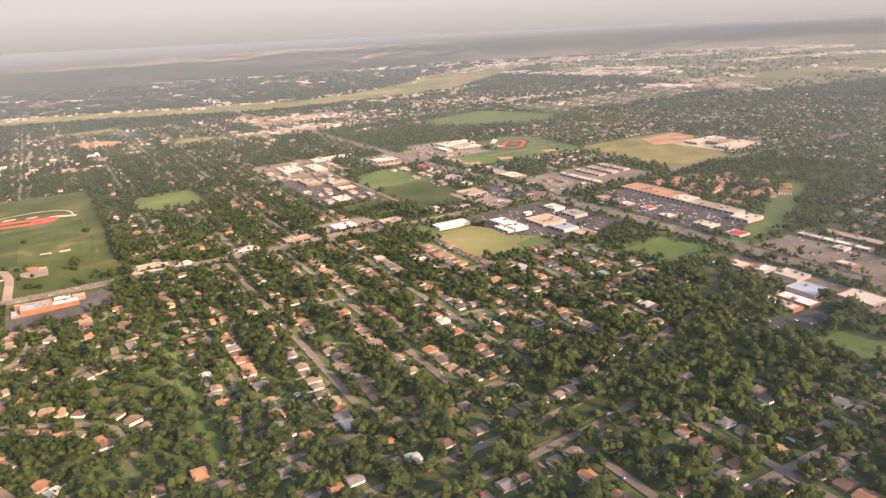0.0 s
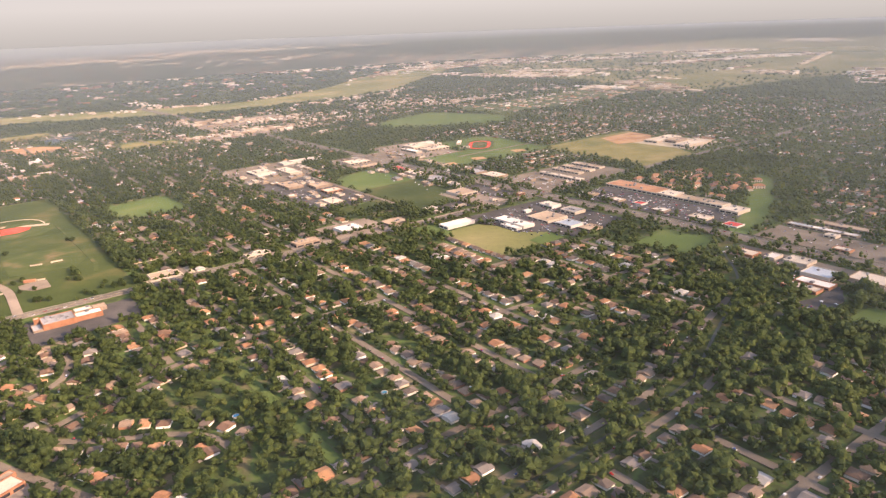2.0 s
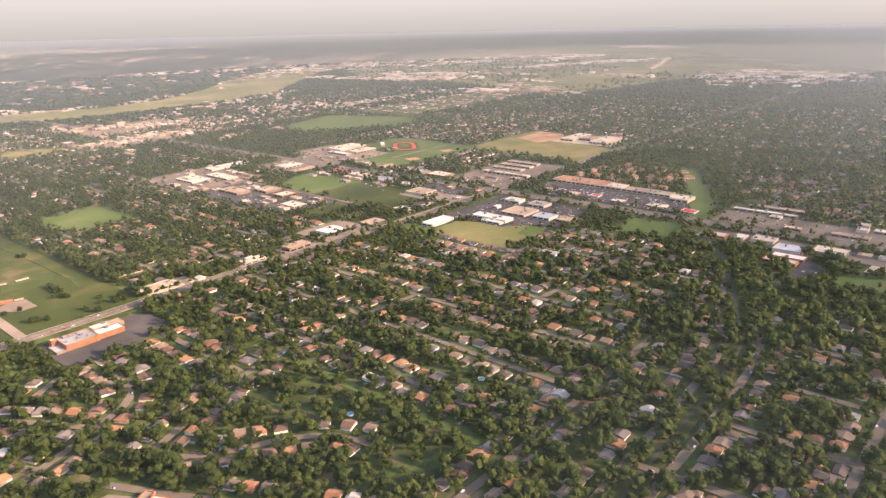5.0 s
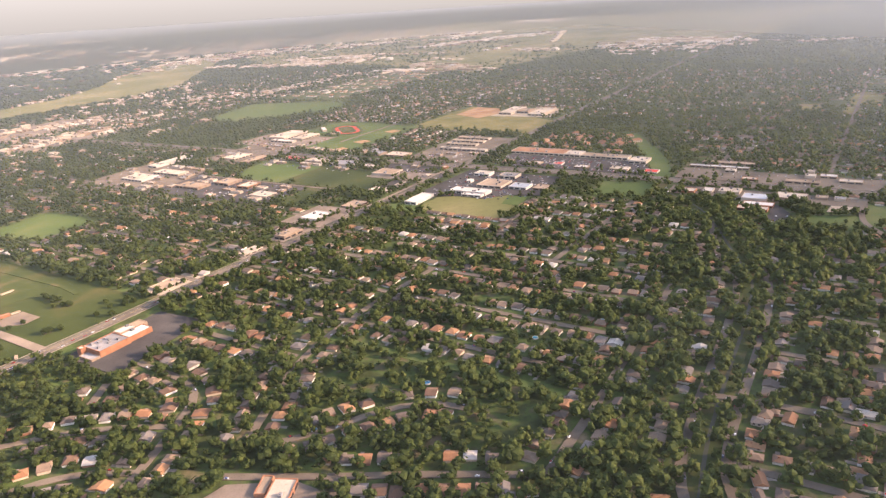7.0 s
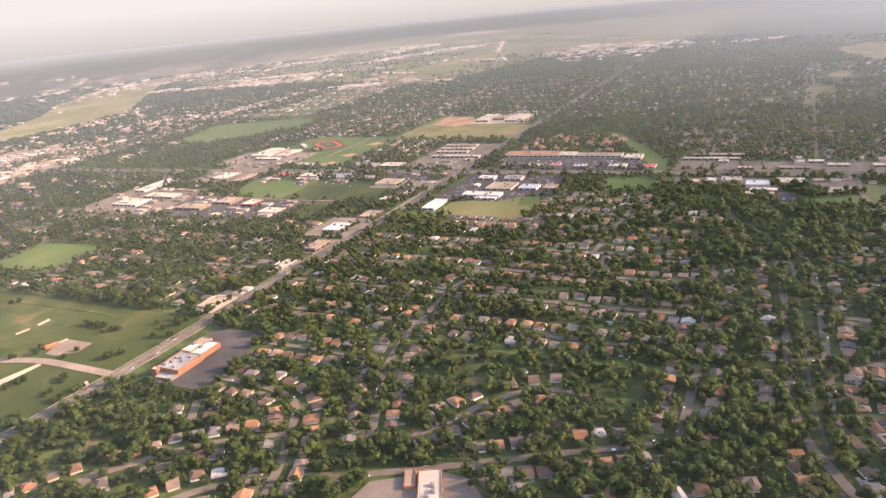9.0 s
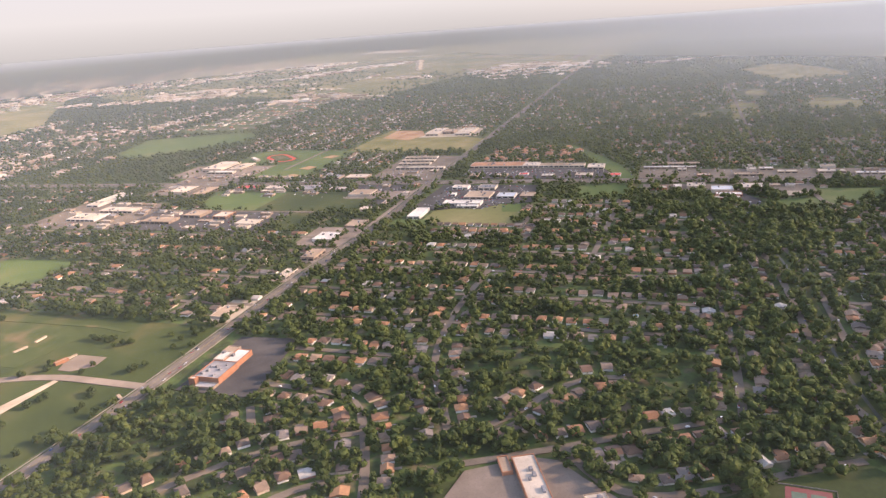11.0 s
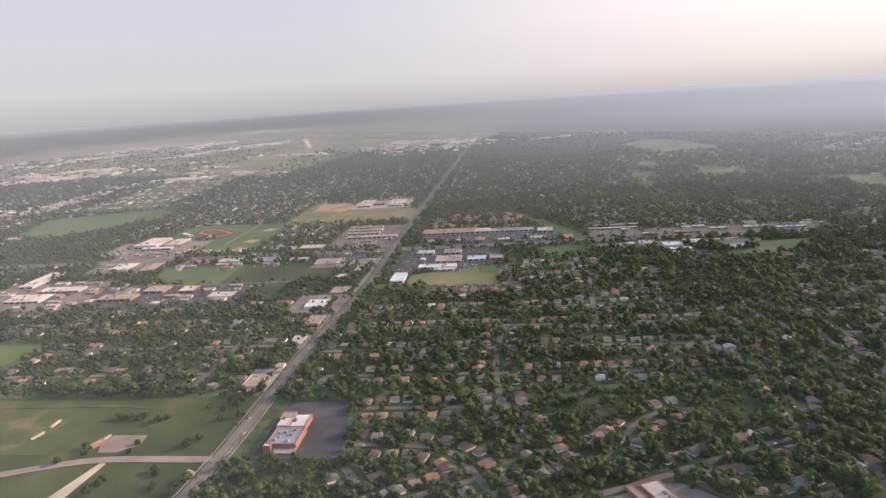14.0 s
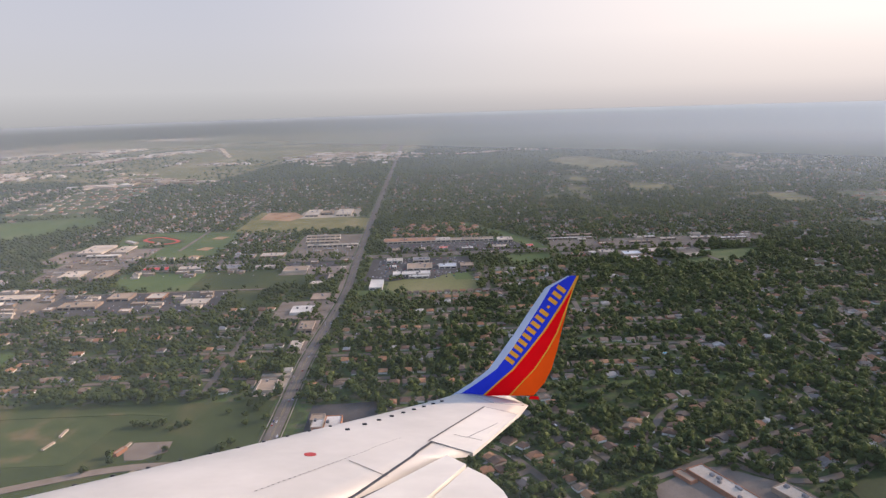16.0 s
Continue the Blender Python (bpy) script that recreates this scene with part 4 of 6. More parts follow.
for k, (line, cnt, size, white, cream, wide) in enumerate((
        ([(700, 1690), (950, 1760), (1250, 1780), (1600, 1750), (2040, 1640)], 330, 34, 0.25, 0.4, 130),
        ([(640, 1430), (940, 1470), (1270, 1340)], 60, 30, 0.2, 0.4, 40),
        ([(765, 1224), (790, 940), (907, 797)], 44, 34, 0.35, 0.45, 14),
        ([(908, 1065), (1014, 882)], 16, 34, 0.4, 0.4, 10),
        ([(1598, 970), (1755, 884)], 7, 80, 0.7, 0.3, 8),
        ([(1224, 833), (1412, 740), (1637, 629)], 34, 46, 0.5, 0.35, 16),
        ([(2405, 1099), (2343, 921)], 16, 90, 0.6, 0.3, 30),
        ([(679, 593), (694, 528)], 7, 40, 0.5, 0.5, 10),
        ([(794, 552), (734, 416)], 10, 40, 0.1, 0.3, 16),
        ([(895, 1022), (830, 861)], 18, 32, 0.3, 0.4, 16),
        ([(993, 946), (971, 859)], 7, 40, 0.4, 0.4, 8),
        ([(1266, 1198), (1443, 1095)], 14, 44, 0.4, 0.4, 24),
        ([(1000, 120), (1180, 250), (1290, 150), (1220, 30), (1060, 40)], 80, 38, 0.3, 0.35, 30),
        ([(1300, 240), (1210, 20)], 12, 70, 0.4, 0.3, 12),
        ([(1236, -15), (1150, -153), (1219, -300), (1216, -461), (1350, -726), (1379, -895)], 60, 26, 0.4, 0.4, 12),
        ([(351, 627), (651, 634)], 34, 14, 0.2, 0.5, 12),
        ([(271, 759), (359, 668)], 28, 12, 0.2, 0.45, 18),
        ([(734, -676), (746, -846), (626, -658)], 44, 14, 0.25, 0.45, 22),
        ([(1472, -679), (1403, -743)], 6, 70, 0.9, 0.1, 8),
        ([(1540, -1135), (1496, -1164)], 4, 80, 0.9, 0.1, 8),
        ([(302, 1623), (330, 1532)], 8, 30, 0.5, 0.4, 12),
        ([(623, 1826), (718, 1775)], 12, 36, 0.5, 0.4, 20),
        ([(-60, 1150), (30, 1115), (150, 1085), (266, 1118), (330, 1160)], 16, 14, 0.15, 0.4, 8),
        ([(190, 880), (380, 900), (520, 960)], 30, 14, 0.2, 0.4, 12),
        ([(1100, 474), (1088, 387)], 8, 34, 0.3, 0.5, 12),
        ([(-70, 800), (40, 740), (90, 715)], 26, 16, 0.06, 0.4, 14),
        ([(-80, 620), (20, 617), (70, 590)], 24, 16, 0.08, 0.4, 12))):
    sheds_along(line, cnt, size, white, cream, wide, 300 + k)
# rows of sheds and stores strewn over the open ground round the airfield
r_ = random.Random(91)
WORKS = [(660, 360), (830, 330), (1110, 260), (1650, 1000), (2600, 1400), (3600, 2300), (2600, 3000), (1300, 2500), (900, 1700), (1000, 1330), (770, 1000), (800, 700)]
for k in range(150):
    u, v = r_.uniform(680, 3500), r_.uniform(280, 2900)
    if not inside(WORKS, np.array(u), np.array(v)):
        continue
    far = 1 + max(0, u - 1000) / 1500
    way = radians(r_.choice((0, 90, 0, 90, 45)))
    for i in range(r_.randrange(5, 16)):
        p, o = i * r_.uniform(13, 20) * far, r_.gauss(0, 9) * far
        x, y = u + p * math.cos(way) - o * math.sin(way), v + p * math.sin(way) + o * math.cos(way)
        a, b = r_.uniform(7, 22) * far, r_.uniform(5, 11) * far
        t = r_.random()
        (wh_w if t < 0.3 else wh_c if t < 0.68 else wh_t).append(box(x - a / 2, x + a / 2, y - b / 2, y + b / 2, 0, r_.uniform(2.0, 4.5)))
warehouses(60, -140, 160, 500, 860, 24, 5, 3.0, 0.04, 0.34)
warehouses(40, -460, -300, 480, 620, 18, 9)
warehouses(110, -140, 420, 500, 900, 15, 15, 2.6, 0.04, 0.3)
warehouses(260, -800, 700, 1300, 2300, 26, 16, 4.0, 0.25, 0.4)
warehouses(60, -460, -100, 560, 900, 13, 18, 2.6, 0.04, 0.3)
for k in range(6):
    u, v = 1290 + 70 * k, 470 + 24 * k
    wh_c.append(box(u, u + 40, v, v + 10, 0, 3.5))
# rows of sheds and stores along the far roads, across the levee
r_ = random.Random(58)
for u0, v0, u1, v1, n, size, high, spread in ((-560, 4960, -260, 4830, 12, 34, 6, 60), (-260, 4830, 110, 4380, 22, 36, 7, 70), (110, 4380, 800, 4060, 64, 36, 10, 130), (-65, 2110, 38, 2080, 16, 18, 5, 25), (38, 2080, 340, 1985, 34, 22, 5, 30),
                                              (-60, 1760, 0, 1135, 70, 13, 4, 16), (-470, 1930, -400, 1880, 22, 18, 5, 18), (-75, 2980, -45, 2360, 34, 24, 6, 26), (446, 2090, 602, 2105, 18, 26, 5, 22), (620, 1890, 805, 1815, 26, 26, 5, 24),
                                              (-450, 1350, -230, 1265, 34, 6, 3, 26), (-230, 1265, -60, 1130, 28, 6, 3, 26), (7, 1120, 125, 1095, 16, 12, 3, 6), (-400, 1700, 400, 1500, 50, 9, 4, 150), (-300, 2700, 700, 2400, 60, 22, 5, 260),
                                              (300, 3300, 1500, 2700, 70, 34, 7, 300), (900, 5600, 2300, 4600, 60, 70, 10, 500), (1560, 1240, 1780, 960, 30, 34, 6, 30), (900, 1500, 1700, 2300, 70, 24, 5, 160)):
    for k in range(n):
        p = r_.random()
        u, v = u0 + (u1 - u0) * p + r_.gauss(0, spread) * 0.5, v0 + (v1 - v0) * p + r_.gauss(0, spread)
        a, b = size * r_.uniform(0.5, 1.6), size * r_.uniform(0.4, 0.9)
        t = r_.random()
        (wh_w if t < 0.45 else wh_c if t < 0.85 else wh_t).append(box(u - a / 2, u + a / 2, v - b / 2, v + b / 2, 0, high * r_.uniform(0.6, 1.3)))
for parts, mat, label in ((wh_w, M_white, "far white-roofed warehouses on open ground"), (wh_c, M_cream, "far cream-roofed warehouses on open ground"), (wh_t, M_tan, "far tan-roofed stores and warehouses")):
    V, F = join(parts)
    put("warehouse_district", V, F, mat, label, "warehouses", "stuff")
far_blocks = []
rng = random.Random(27)
for k in range(260):
    u, v = rng.uniform(-320, 800), 4380 + rng.gauss(0, 90) - 0.6 * max(0, rng.uniform(-300, 400))
    a, b = rng.uniform(8, 34), rng.uniform(8, 20)
    far_blocks.append(box(u - a / 2, u + a / 2, v - b / 2, v + b / 2, 0, rng.uniform(3, 8)))
V, F = join(far_blocks)
put("downtown_block_stock", V, F, M_cream, "pale low downtown buildings far off in haze", "buildings", "stuff")
rng = random.Random(8)
for k in range(16):
    u, v, s, h = 225 + k * 22 + rng.uniform(-10, 10), 4380 + rng.uniform(-120, 160), rng.uniform(4, 8), rng.choice((7, 9, 11, 14, 18, 22))
    b = new("downtown_tower")
    q = draw_in([BASE @ Vector((u, v, 0))])[0]
    b.matrix_basis = pose(*q, 0, 0, 28)
    tagged(b, "pale downtown office tower far off in haze", "tower", "downtown towers")
    put("shaft", *box(-s, s, -s, s, 0, h), M_cream, parent=b)
    put("crown", *box(-s * 0.6, s * 0.6, -s * 0.6, s * 0.6, h, h * 1.12), M_cream, parent=b)


# ---- houses ----
rng = random.Random(11)
near_line = np.array([(-363, -481), (-480, -400), (-560, -310), (-640, -190), (-700, -67)], float)


def reach(u, v):
    """Distance on the ground to the flight line."""
    q = np.stack([np.asarray(u, float), np.asarray(v, float)], -1)
    best = np.full(q.shape[:-1], 1e9)
    for a, b in zip(near_line[:-1], near_line[1:]):
        k = np.clip(((q - a) @ (b - a)) / ((b - a) @ (b - a)), 0, 1)
        best = np.minimum(best, np.linalg.norm(q - a - k[..., None] * (b - a), axis=-1))
    return best


spots = []
for line in street_lines:
    d = np.r_[0, np.cumsum(np.linalg.norm(np.diff(line, axis=0), axis=1))]
    for side in (-1, 1):
        s = rng.uniform(4, 9)
        while s < d[-1] - 4:
            p = np.array([np.interp(s, d, line[:, 0]), np.interp(s, d, line[:, 1])])
            q = np.array([np.interp(min(s + 2, d[-1]), d, line[:, 0]), np.interp(min(s + 2, d[-1]), d, line[:, 1])])
            t = (q - p) / max(1e-6, np.linalg.norm(q - p))
            nn = np.array((-t[1], t[0])) * side
            c = p + nn * rng.uniform(7.3, 10.2)
            corners = [c + t * a + nn * b for a in (-2.4, 0, 2.4) for b in (-2.8, 0, 2.8)]
            if not any(at(taken, *k) for k in corners) and rng.random() < (0.4 if c[1] > 330 or c[1] < -20 and c[0] > 180 else 0.6 if c[1] > 12 else 0.9):
                spots.append((c[0], c[1], math.atan2(nn[0], -nn[1]), p, side))
                take([c + t * a + nn * b for a, b in ((-2.5, -4.0), (2.3, -4.0), (2.5, 3.2), (-2.5, 3.2))])
            s += rng.uniform(6.6, 8.6)
# the row of new houses beside the vacant lot
take(rect(-160, -134, -121, -47))
spots = np.array([(s[0], s[1], s[2]) for s in spots])
far_of = reach(spots[:, 0], spots[:, 1])
order = np.argsort(far_of)
spots = spots[order]


def house_kind(w, d, wing, gable, chimney, label):
    """A one-storey house: the long front faces -y; wing is a garage wing towards the street."""
    top = new("house")
    tagged(top, label, "house", "suburban houses")
    h = 1.55
    walls = [box(-w / 2, w / 2, -d / 2, d / 2, 0, h)]
    roofs = [hip(w, d, h, 1.15 if not gable else 1.3, 0.3, gable)]
    if gable:
        V = np.array([(x, y, z) for x in (-w / 2, w / 2) for y, z in ((-d / 2, h), (d / 2, h), (0, h + 1.15))], float)
        walls = [tris(walls[0]), (V, np.array([(0, 2, 1), (3, 4, 5)]))]
    else:
        walls = [tris(walls[0])]
    if wing:
        x0 = wing * (w / 2 - 1.75)
        walls.append(tris(box(x0 - 1.7, x0 + 1.7, -d / 2 - 2.2, -d / 2 + 0.1, 0, h - 0.04)))
        V, F = hip(d * 0.5 + 3.6, 3.4, h - 0.02, 0.95, 0.28, gable)
        V = np.stack([-V[:, 1] + x0, V[:, 0] - d / 2 - 2.2 + (d * 0.5 + 3.6) / 2, V[:, 2]], 1)
        roofs.append((V, F))
        gy, gx = -d / 2 - 2.2, x0
    else:
        gy, gx = -d / 2, w / 2 - 1.6
    body = put("wall", *join(walls), M_wall, parent=top)
    cover = put("roof", *join(roofs), M_roof, parent=top)
    put("garage_door", *box(gx - 1.2, gx + 1.2, gy - 0.06, gy + 0.02, 0, 1.15), M_white, parent=body, label="white garage door")
    for x in (-w * 0.32, -w * 0.02):
        put("window", *box(x - 0.5, x + 0.5, -d / 2 - 0.05, -d / 2 + 0.03, 0.55, 1.15), M_glass, parent=body)
    put("window", *box(-w * 0.2 - 0.6, -w * 0.2 + 0.6, d / 2 - 0.03, d / 2 + 0.05, 0.55, 1.15), M_glass, parent=body)
    if chimney:
        put("chimney", *box(w * 0.2 - 0.3, w * 0.2 + 0.3, 0.5, 0.95, h, h + 1.75), M_brick, parent=cover, label="brick chimney")
    put("driveway", *box(gx - 1.1, gx + 1.1, gy - 4.6, gy - 0.08, -0.1, 0.06), M_concrete, parent=top, label="pale concrete driveway")
    return top


KINDS = [house_kind(8.6, 5.6, 1, False, True, "one-storey house with a hipped shingle roof and garage wing"),
         house_kind(8.2, 5.2, 0, True, False, "one-storey house with a gabled shingle roof"),
         house_kind(9.2, 5.4, -1, True, True, "long low house with a gabled garage wing"),
         house_kind(7.6, 5.6, 0, False, True, "small square house with a hipped shingle roof"),
         house_kind(8.8, 5.0, -1, False, False, "low house with hipped roofs and a street-side garage")]
row_house = house_kind(5.0, 5.2, 0, True, False, "small gabled row house with a tan shingle roof")
for k in range(24):
    size = 0.8 + 0.1 * math.sin(k * 2.7)
    m = BASE @ pose(-138 - 17 * (k // 12) + rng.uniform(-0.7, 0.7), -49 - 6.2 * (k % 12), 0.1, 0, 0, (90 if k < 12 else -90) + rng.uniform(-5, 5)) @ Matrix.Diagonal((size, size, size, 1))
    home = copy_thing(row_house, m) if k else row_house
    home.matrix_basis = m
used = set()
N_NEAR = 300
for k, (u, v, a) in enumerate(spots[:N_NEAR]):
    i = rng.randrange(5)
    size = rng.uniform(0.64, 0.84)
    m = BASE @ pose(u, v, 0.1, 0, 0, math.degrees(a) + rng.choice((90, -90, 90, 0)) + rng.uniform(-5, 5)) @ Matrix.Diagonal((size, size, size, 1))
    home = copy_thing(KINDS[i], m) if i in used else KINDS[i]
    home.matrix_basis = m
    used.add(i)
rest = spots[N_NEAR:]
r = np.random.default_rng(3)
n = len(rest)
size = np.stack([r.uniform(4.2, 5.6, n), r.uniform(4.6, 6.4, n), r.uniform(0.72, 0.9, n)], 1)
pos = np.c_[rest[:, :2], np.zeros(n)]
pick = r.random(n) < 0.5
wv, wf = tris(box(-0.5, 0.5, -0.5, 0.5, 0, 1.55))
V, F = spread_copies(wv, wf, pos, size, rest[:, 2])
put("house_wall_stock", V, F, M_wall_far, "walls of many more suburban houses", "houses", "stuff")
parts = []
for sel, gable in ((pick, False), (~pick, True)):
    hv, hf = hip(8.4, 5.4, 1.55, 1.2, 0.35, gable)
    hv = hv / np.array((8.4, 5.4, 1.0))
    parts.append(spread_copies(hv, hf, pos[sel], size[sel], rest[sel, 2]))
V, F = join(parts)
put("house_roof_stock", V, F, M_roof_far, "shingle roofs of many more suburban houses", "houses", "stuff")
fw, fd = rest[:, 2], 3.0
V, F = spread_copies(*tris(box(-0.75, 0.75, -5.4, -2.0, 0.0, 0.16)), pos + np.c_[np.cos(fw) * 1.5, np.sin(fw) * 1.5, 0 * fw], np.ones((n, 3)), fw)
put("driveway_stock", V, F, M_concrete, "pale concrete driveways before the houses", "driveways", "stuff")

# sheds, pools
pool = new("garden_pool")
tagged(pool, "round blue above-ground pool in a garden", "pool", "pools")
pool.matrix_basis = BASE @ pose(-349, -181.5, 0.1)
t = np.linspace(0, 2 * math.pi, 25)[:-1]
V = np.concatenate([np.c_[np.cos(t) * q, np.sin(t) * q, np.full(24, z)] for q, z in ((1.5, 0), (1.5, 0.6), (1.35, 0.6), (1.35, 0.45))])
F = [(24 * k + i, 24 * k + (i + 1) % 24, 24 * k + 24 + (i + 1) % 24, 24 * k + 24 + i) for k in range(3) for i in range(24)]
put("rim", V, F, M_white, parent=pool)
put("water", np.r_[np.c_[np.cos(t) * 1.36, np.sin(t) * 1.36, np.full(24, 0.5)], [(0, 0, 0.5)]], [(i, (i + 1) % 24, 24) for i in range(24)], M_pool, parent=pool)
for u, v in ((-292, -206), (-262, -228), (-398, -160)):
    if not at(taken, u, v):
        copy_thing(pool, BASE @ pose(u, v, 0.1))

# ---- trees ----
PHI = (1 + 5 ** 0.5) / 2
ICO_V = np.array([(-1, PHI, 0), (1, PHI, 0), (-1, -PHI, 0), (1, -PHI, 0), (0, -1, PHI), (0, 1, PHI), (0, -1, -PHI), (0, 1, -PHI), (PHI, 0, -1), (PHI, 0, 1), (-PHI, 0, -1), (-PHI, 0, 1)]) / math.hypot(1, PHI)
ICO_F = np.array([(0, 11, 5), (0, 5, 1), (0, 1, 7), (0, 7, 10), (0, 10, 11), (1, 5, 9), (5, 11, 4), (11, 10, 2), (10, 7, 6), (7, 1, 8), (3, 9, 4), (3, 4, 2), (3, 2, 6), (3, 6, 8), (3, 8, 9), (4, 9, 5), (2, 4, 11), (6, 2, 10), (8, 6, 7), (9, 8, 1)])
OCT_V = np.array([(1, 0, 0), (-1, 0, 0), (0, 1, 0), (0, -1, 0), (0, 0, 1), (0, 0, -1)], float)
OCT_F = np.array([(0, 2, 4), (2, 1, 4), (1, 3, 4), (3, 0, 4), (2, 0, 5), (1, 2, 5), (3, 1, 5), (0, 3, 5)])


def crown(seed, lumps, sprays, ico=True):
    """A crown one unit in radius: uneven clumps, with leaf sprays standing out of them. Its foot is at z = 0."""
    r = np.random.default_rng(seed)
    BV, BF = (ICO_V, ICO_F) if ico else (OCT_V, OCT_F)
    parts, mids = [], []
    for k in range(lumps):
        ang, rad, z = k * 2.4 + r.uniform(-0.5, 0.5), (0.12 if k == 0 else r.uniform(0.35, 0.72)), (1.35 if k == 0 else r.uniform(0.45, 1.25))
        s = (r.uniform(0.3, 0.58) if lumps > 5 else r.uniform(0.42, 0.6)) if lumps > 1 else 0.95
        c = np.array((math.cos(ang) * rad, math.sin(ang) * rad, z))
        if lumps == 1:
            c = np.array((0, 0, 0.85))
        mids.append((c, s))
        V = BV * s * r.uniform(0.6, 1.25, (len(BV), 1)) * np.array((1, 1, 0.85)) + c
        parts.append((V, BF))
    for k in range(sprays):
        c, s = mids[r.integers(len(mids))]
        d = r.normal(size=3)
        d[2] = abs(d[2]) * 0.9 - 0.25
        d /= np.linalg.norm(d)
        p = c + d * s * r.uniform(0.85, 1.2)
        e = r.normal(size=(3, 3)) * (0.14 if sprays < 100 else 0.095)
        parts.append((p + e, np.array([(0, 1, 2)])))
    return join(parts)


def grow(u0, u1, v0, v1, step, seed, extra=None):
    r = np.random.default_rng(seed)
    a, b = np.meshgrid(np.arange(u0, u1, step), np.arange(v0, v1, step), indexing="ij")
    a, b = a.ravel() + r.uniform(-0.5, 0.5, a.size) * step, b.ravel() + r.uniform(-0.5, 0.5, b.size) * step
    ok = ~at(taken, a, b) & (b > np.minimum(-430, -100 - 0.7 * (a + 700)))
    # thin groves and gaps
    f = 0.5 + 0.5 * np.sin(a * 0.043 + 1.3 * np.sin(b * 0.031)) * np.cos(b * 0.037 + 1.1 * np.sin(a * 0.023))
    wood = (a > 130) & (b < 330) | (a > 300) | (b < -300)
    works = inside([(660, 360), (830, 330), (1110, 260), (1650, 1000), (2600, 1400), (2600, 2500), (1300, 2300), (900, 1700), (1000, 1330), (770, 1000), (800, 700)], a, b)
    ok &= r.random(a.size) < np.where(works, 0.04 + 0.12 * f, np.where(wood, 0.6 + 0.4 * f, np.where(b > 12, 0.76 + 0.24 * f, 0.58 + 0.34 * f + 0.06 * (b < -235) + 0.18 * (a < -375))))
    ok &= ~((a > -150) & (a < 420) & (b > 500) & (b < 900)) | (r.random(a.size) < 0.85)
    return a[ok], b[ok]


u1_, v1_ = grow(-500, 320, -640, 560, 4.7, 21)
u2_, v2_ = grow(320, 1400, -1000, 420, 5.2, 22)
u3_, v3_ = grow(-500, 1500, 560, 1500, 5.8, 23)
tu, tv = np.concatenate([u1_, u2_, u3_]), np.concatenate([v1_, v2_, v3_])
dist = reach(tu, tv)
order = np.argsort(dist)
tu, tv, dist = tu[order], tv[order], dist[order]
r = np.random.default_rng(31)
n = len(tu)
rad = (1.2 + 2.7 * r.random(n) ** 1.35) * np.where(tv < -235, 1.12, 1.0) * np.where(dist > 760, 1.3, 1.05)
tall = rad * r.uniform(0.8, 1.2, n) * np.where(dist > 760, 0.8, 1.0)

# single trees, nearest to the flight line
tree_kinds = []
for k in range(6):
    top = new("tree")
    tagged(top, "broad leafy green suburban tree among houses", "tree", "suburban trees")
    lean = 0.1 * math.sin(k * 2.1)
    ring = np.array([(math.cos(a), math.sin(a)) for a in np.linspace(0, 2 * math.pi, 8)[:-1]])
    V = np.concatenate([np.c_[ring * q + (lean * z, 0), np.full(7, z)] for q, z in ((0.13, 0), (0.09, 0.4), (0.07, 0.9), (0.03, 1.3))])
    F = np.array([(7 * l + i, 7 * l + (i + 1) % 7, 7 * l + 7 + (i + 1) % 7, 7 * l + 7 + i) for l in range(3) for i in range(7)])
    limbs = []
    for b in range(4):
        a = b * 1.6 + k
        s = np.array((0, 0, 0.5 + 0.1 * b))
        e = np.array((math.cos(a) * 0.5, math.sin(a) * 0.5, 0.95 + 0.1 * b))
        q = np.array((-math.sin(a), math.cos(a), 0)) * 0.04
        limbs.append((np.array([s - q, s + q, e, s + (0, 0, 0.08)]), np.array([(0, 1, 2), (1, 3, 2), (3, 0, 2)])))
    put("trunk", *join([tris((V, F))] + limbs), M_bark, parent=top, label="brown bark trunk with limbs")
    put("crown", *crown(60 + k, 9, 340), M_leaf, parent=top, label="dense green leaves")
    tree_kinds.append(top)
used = set()
N_TREES = 300
for k in range(N_TREES):
    i = int(r.integers(6))
    m = BASE @ pose(tu[k], tv[k], 0, 0, 0, r.uniform(0, 360)) @ Matrix.Diagonal((rad[k], rad[k], tall[k], 1))
    if i in used:
        o = copy_thing(tree_kinds[i], m)
        o.matrix_basis = m
    else:
        tree_kinds[i].matrix_basis = m
        used.add(i)


def forest(name, sel, kinds, label, far=True):
    parts = []
    idx = np.nonzero(sel)[0]
    which = r.integers(len(kinds), size=len(idx))
    for k, (V, F) in enumerate(kinds):
        q = idx[which == k]
        parts.append(spread_copies(V, F, np.c_[tu[q], tv[q], 0 * tu[q]], np.stack([rad[q], rad[q], tall[q]], 1), r.uniform(0, 6.3, len(q))))
    V, F = join(parts)
    ob = put(name, V, F, M_leaf, label, "trees", "stuff")
    if far:
        ob.data.shade_smooth()


rank = np.arange(n)
forest("street_tree_stock", (rank >= N_TREES) & (dist < 420), [crown(100 + k, 5, 48) for k in range(9)], "leafy trees between the houses", False)
forest("garden_tree_stock", (dist >= 420) & (dist < 760), [crown(200 + k, 4, 16, False) for k in range(8)], "leafy trees in the suburb")
forest("wood", (dist >= 760) & (dist < 1150), [crown(300 + k, 2, 3, False) for k in range(6)], "dense green woodland and gardens")
forest("far_wood", dist >= 1150, [crown(400 + k, 1, 1, False) for k in range(5)], "far dark green woodland")

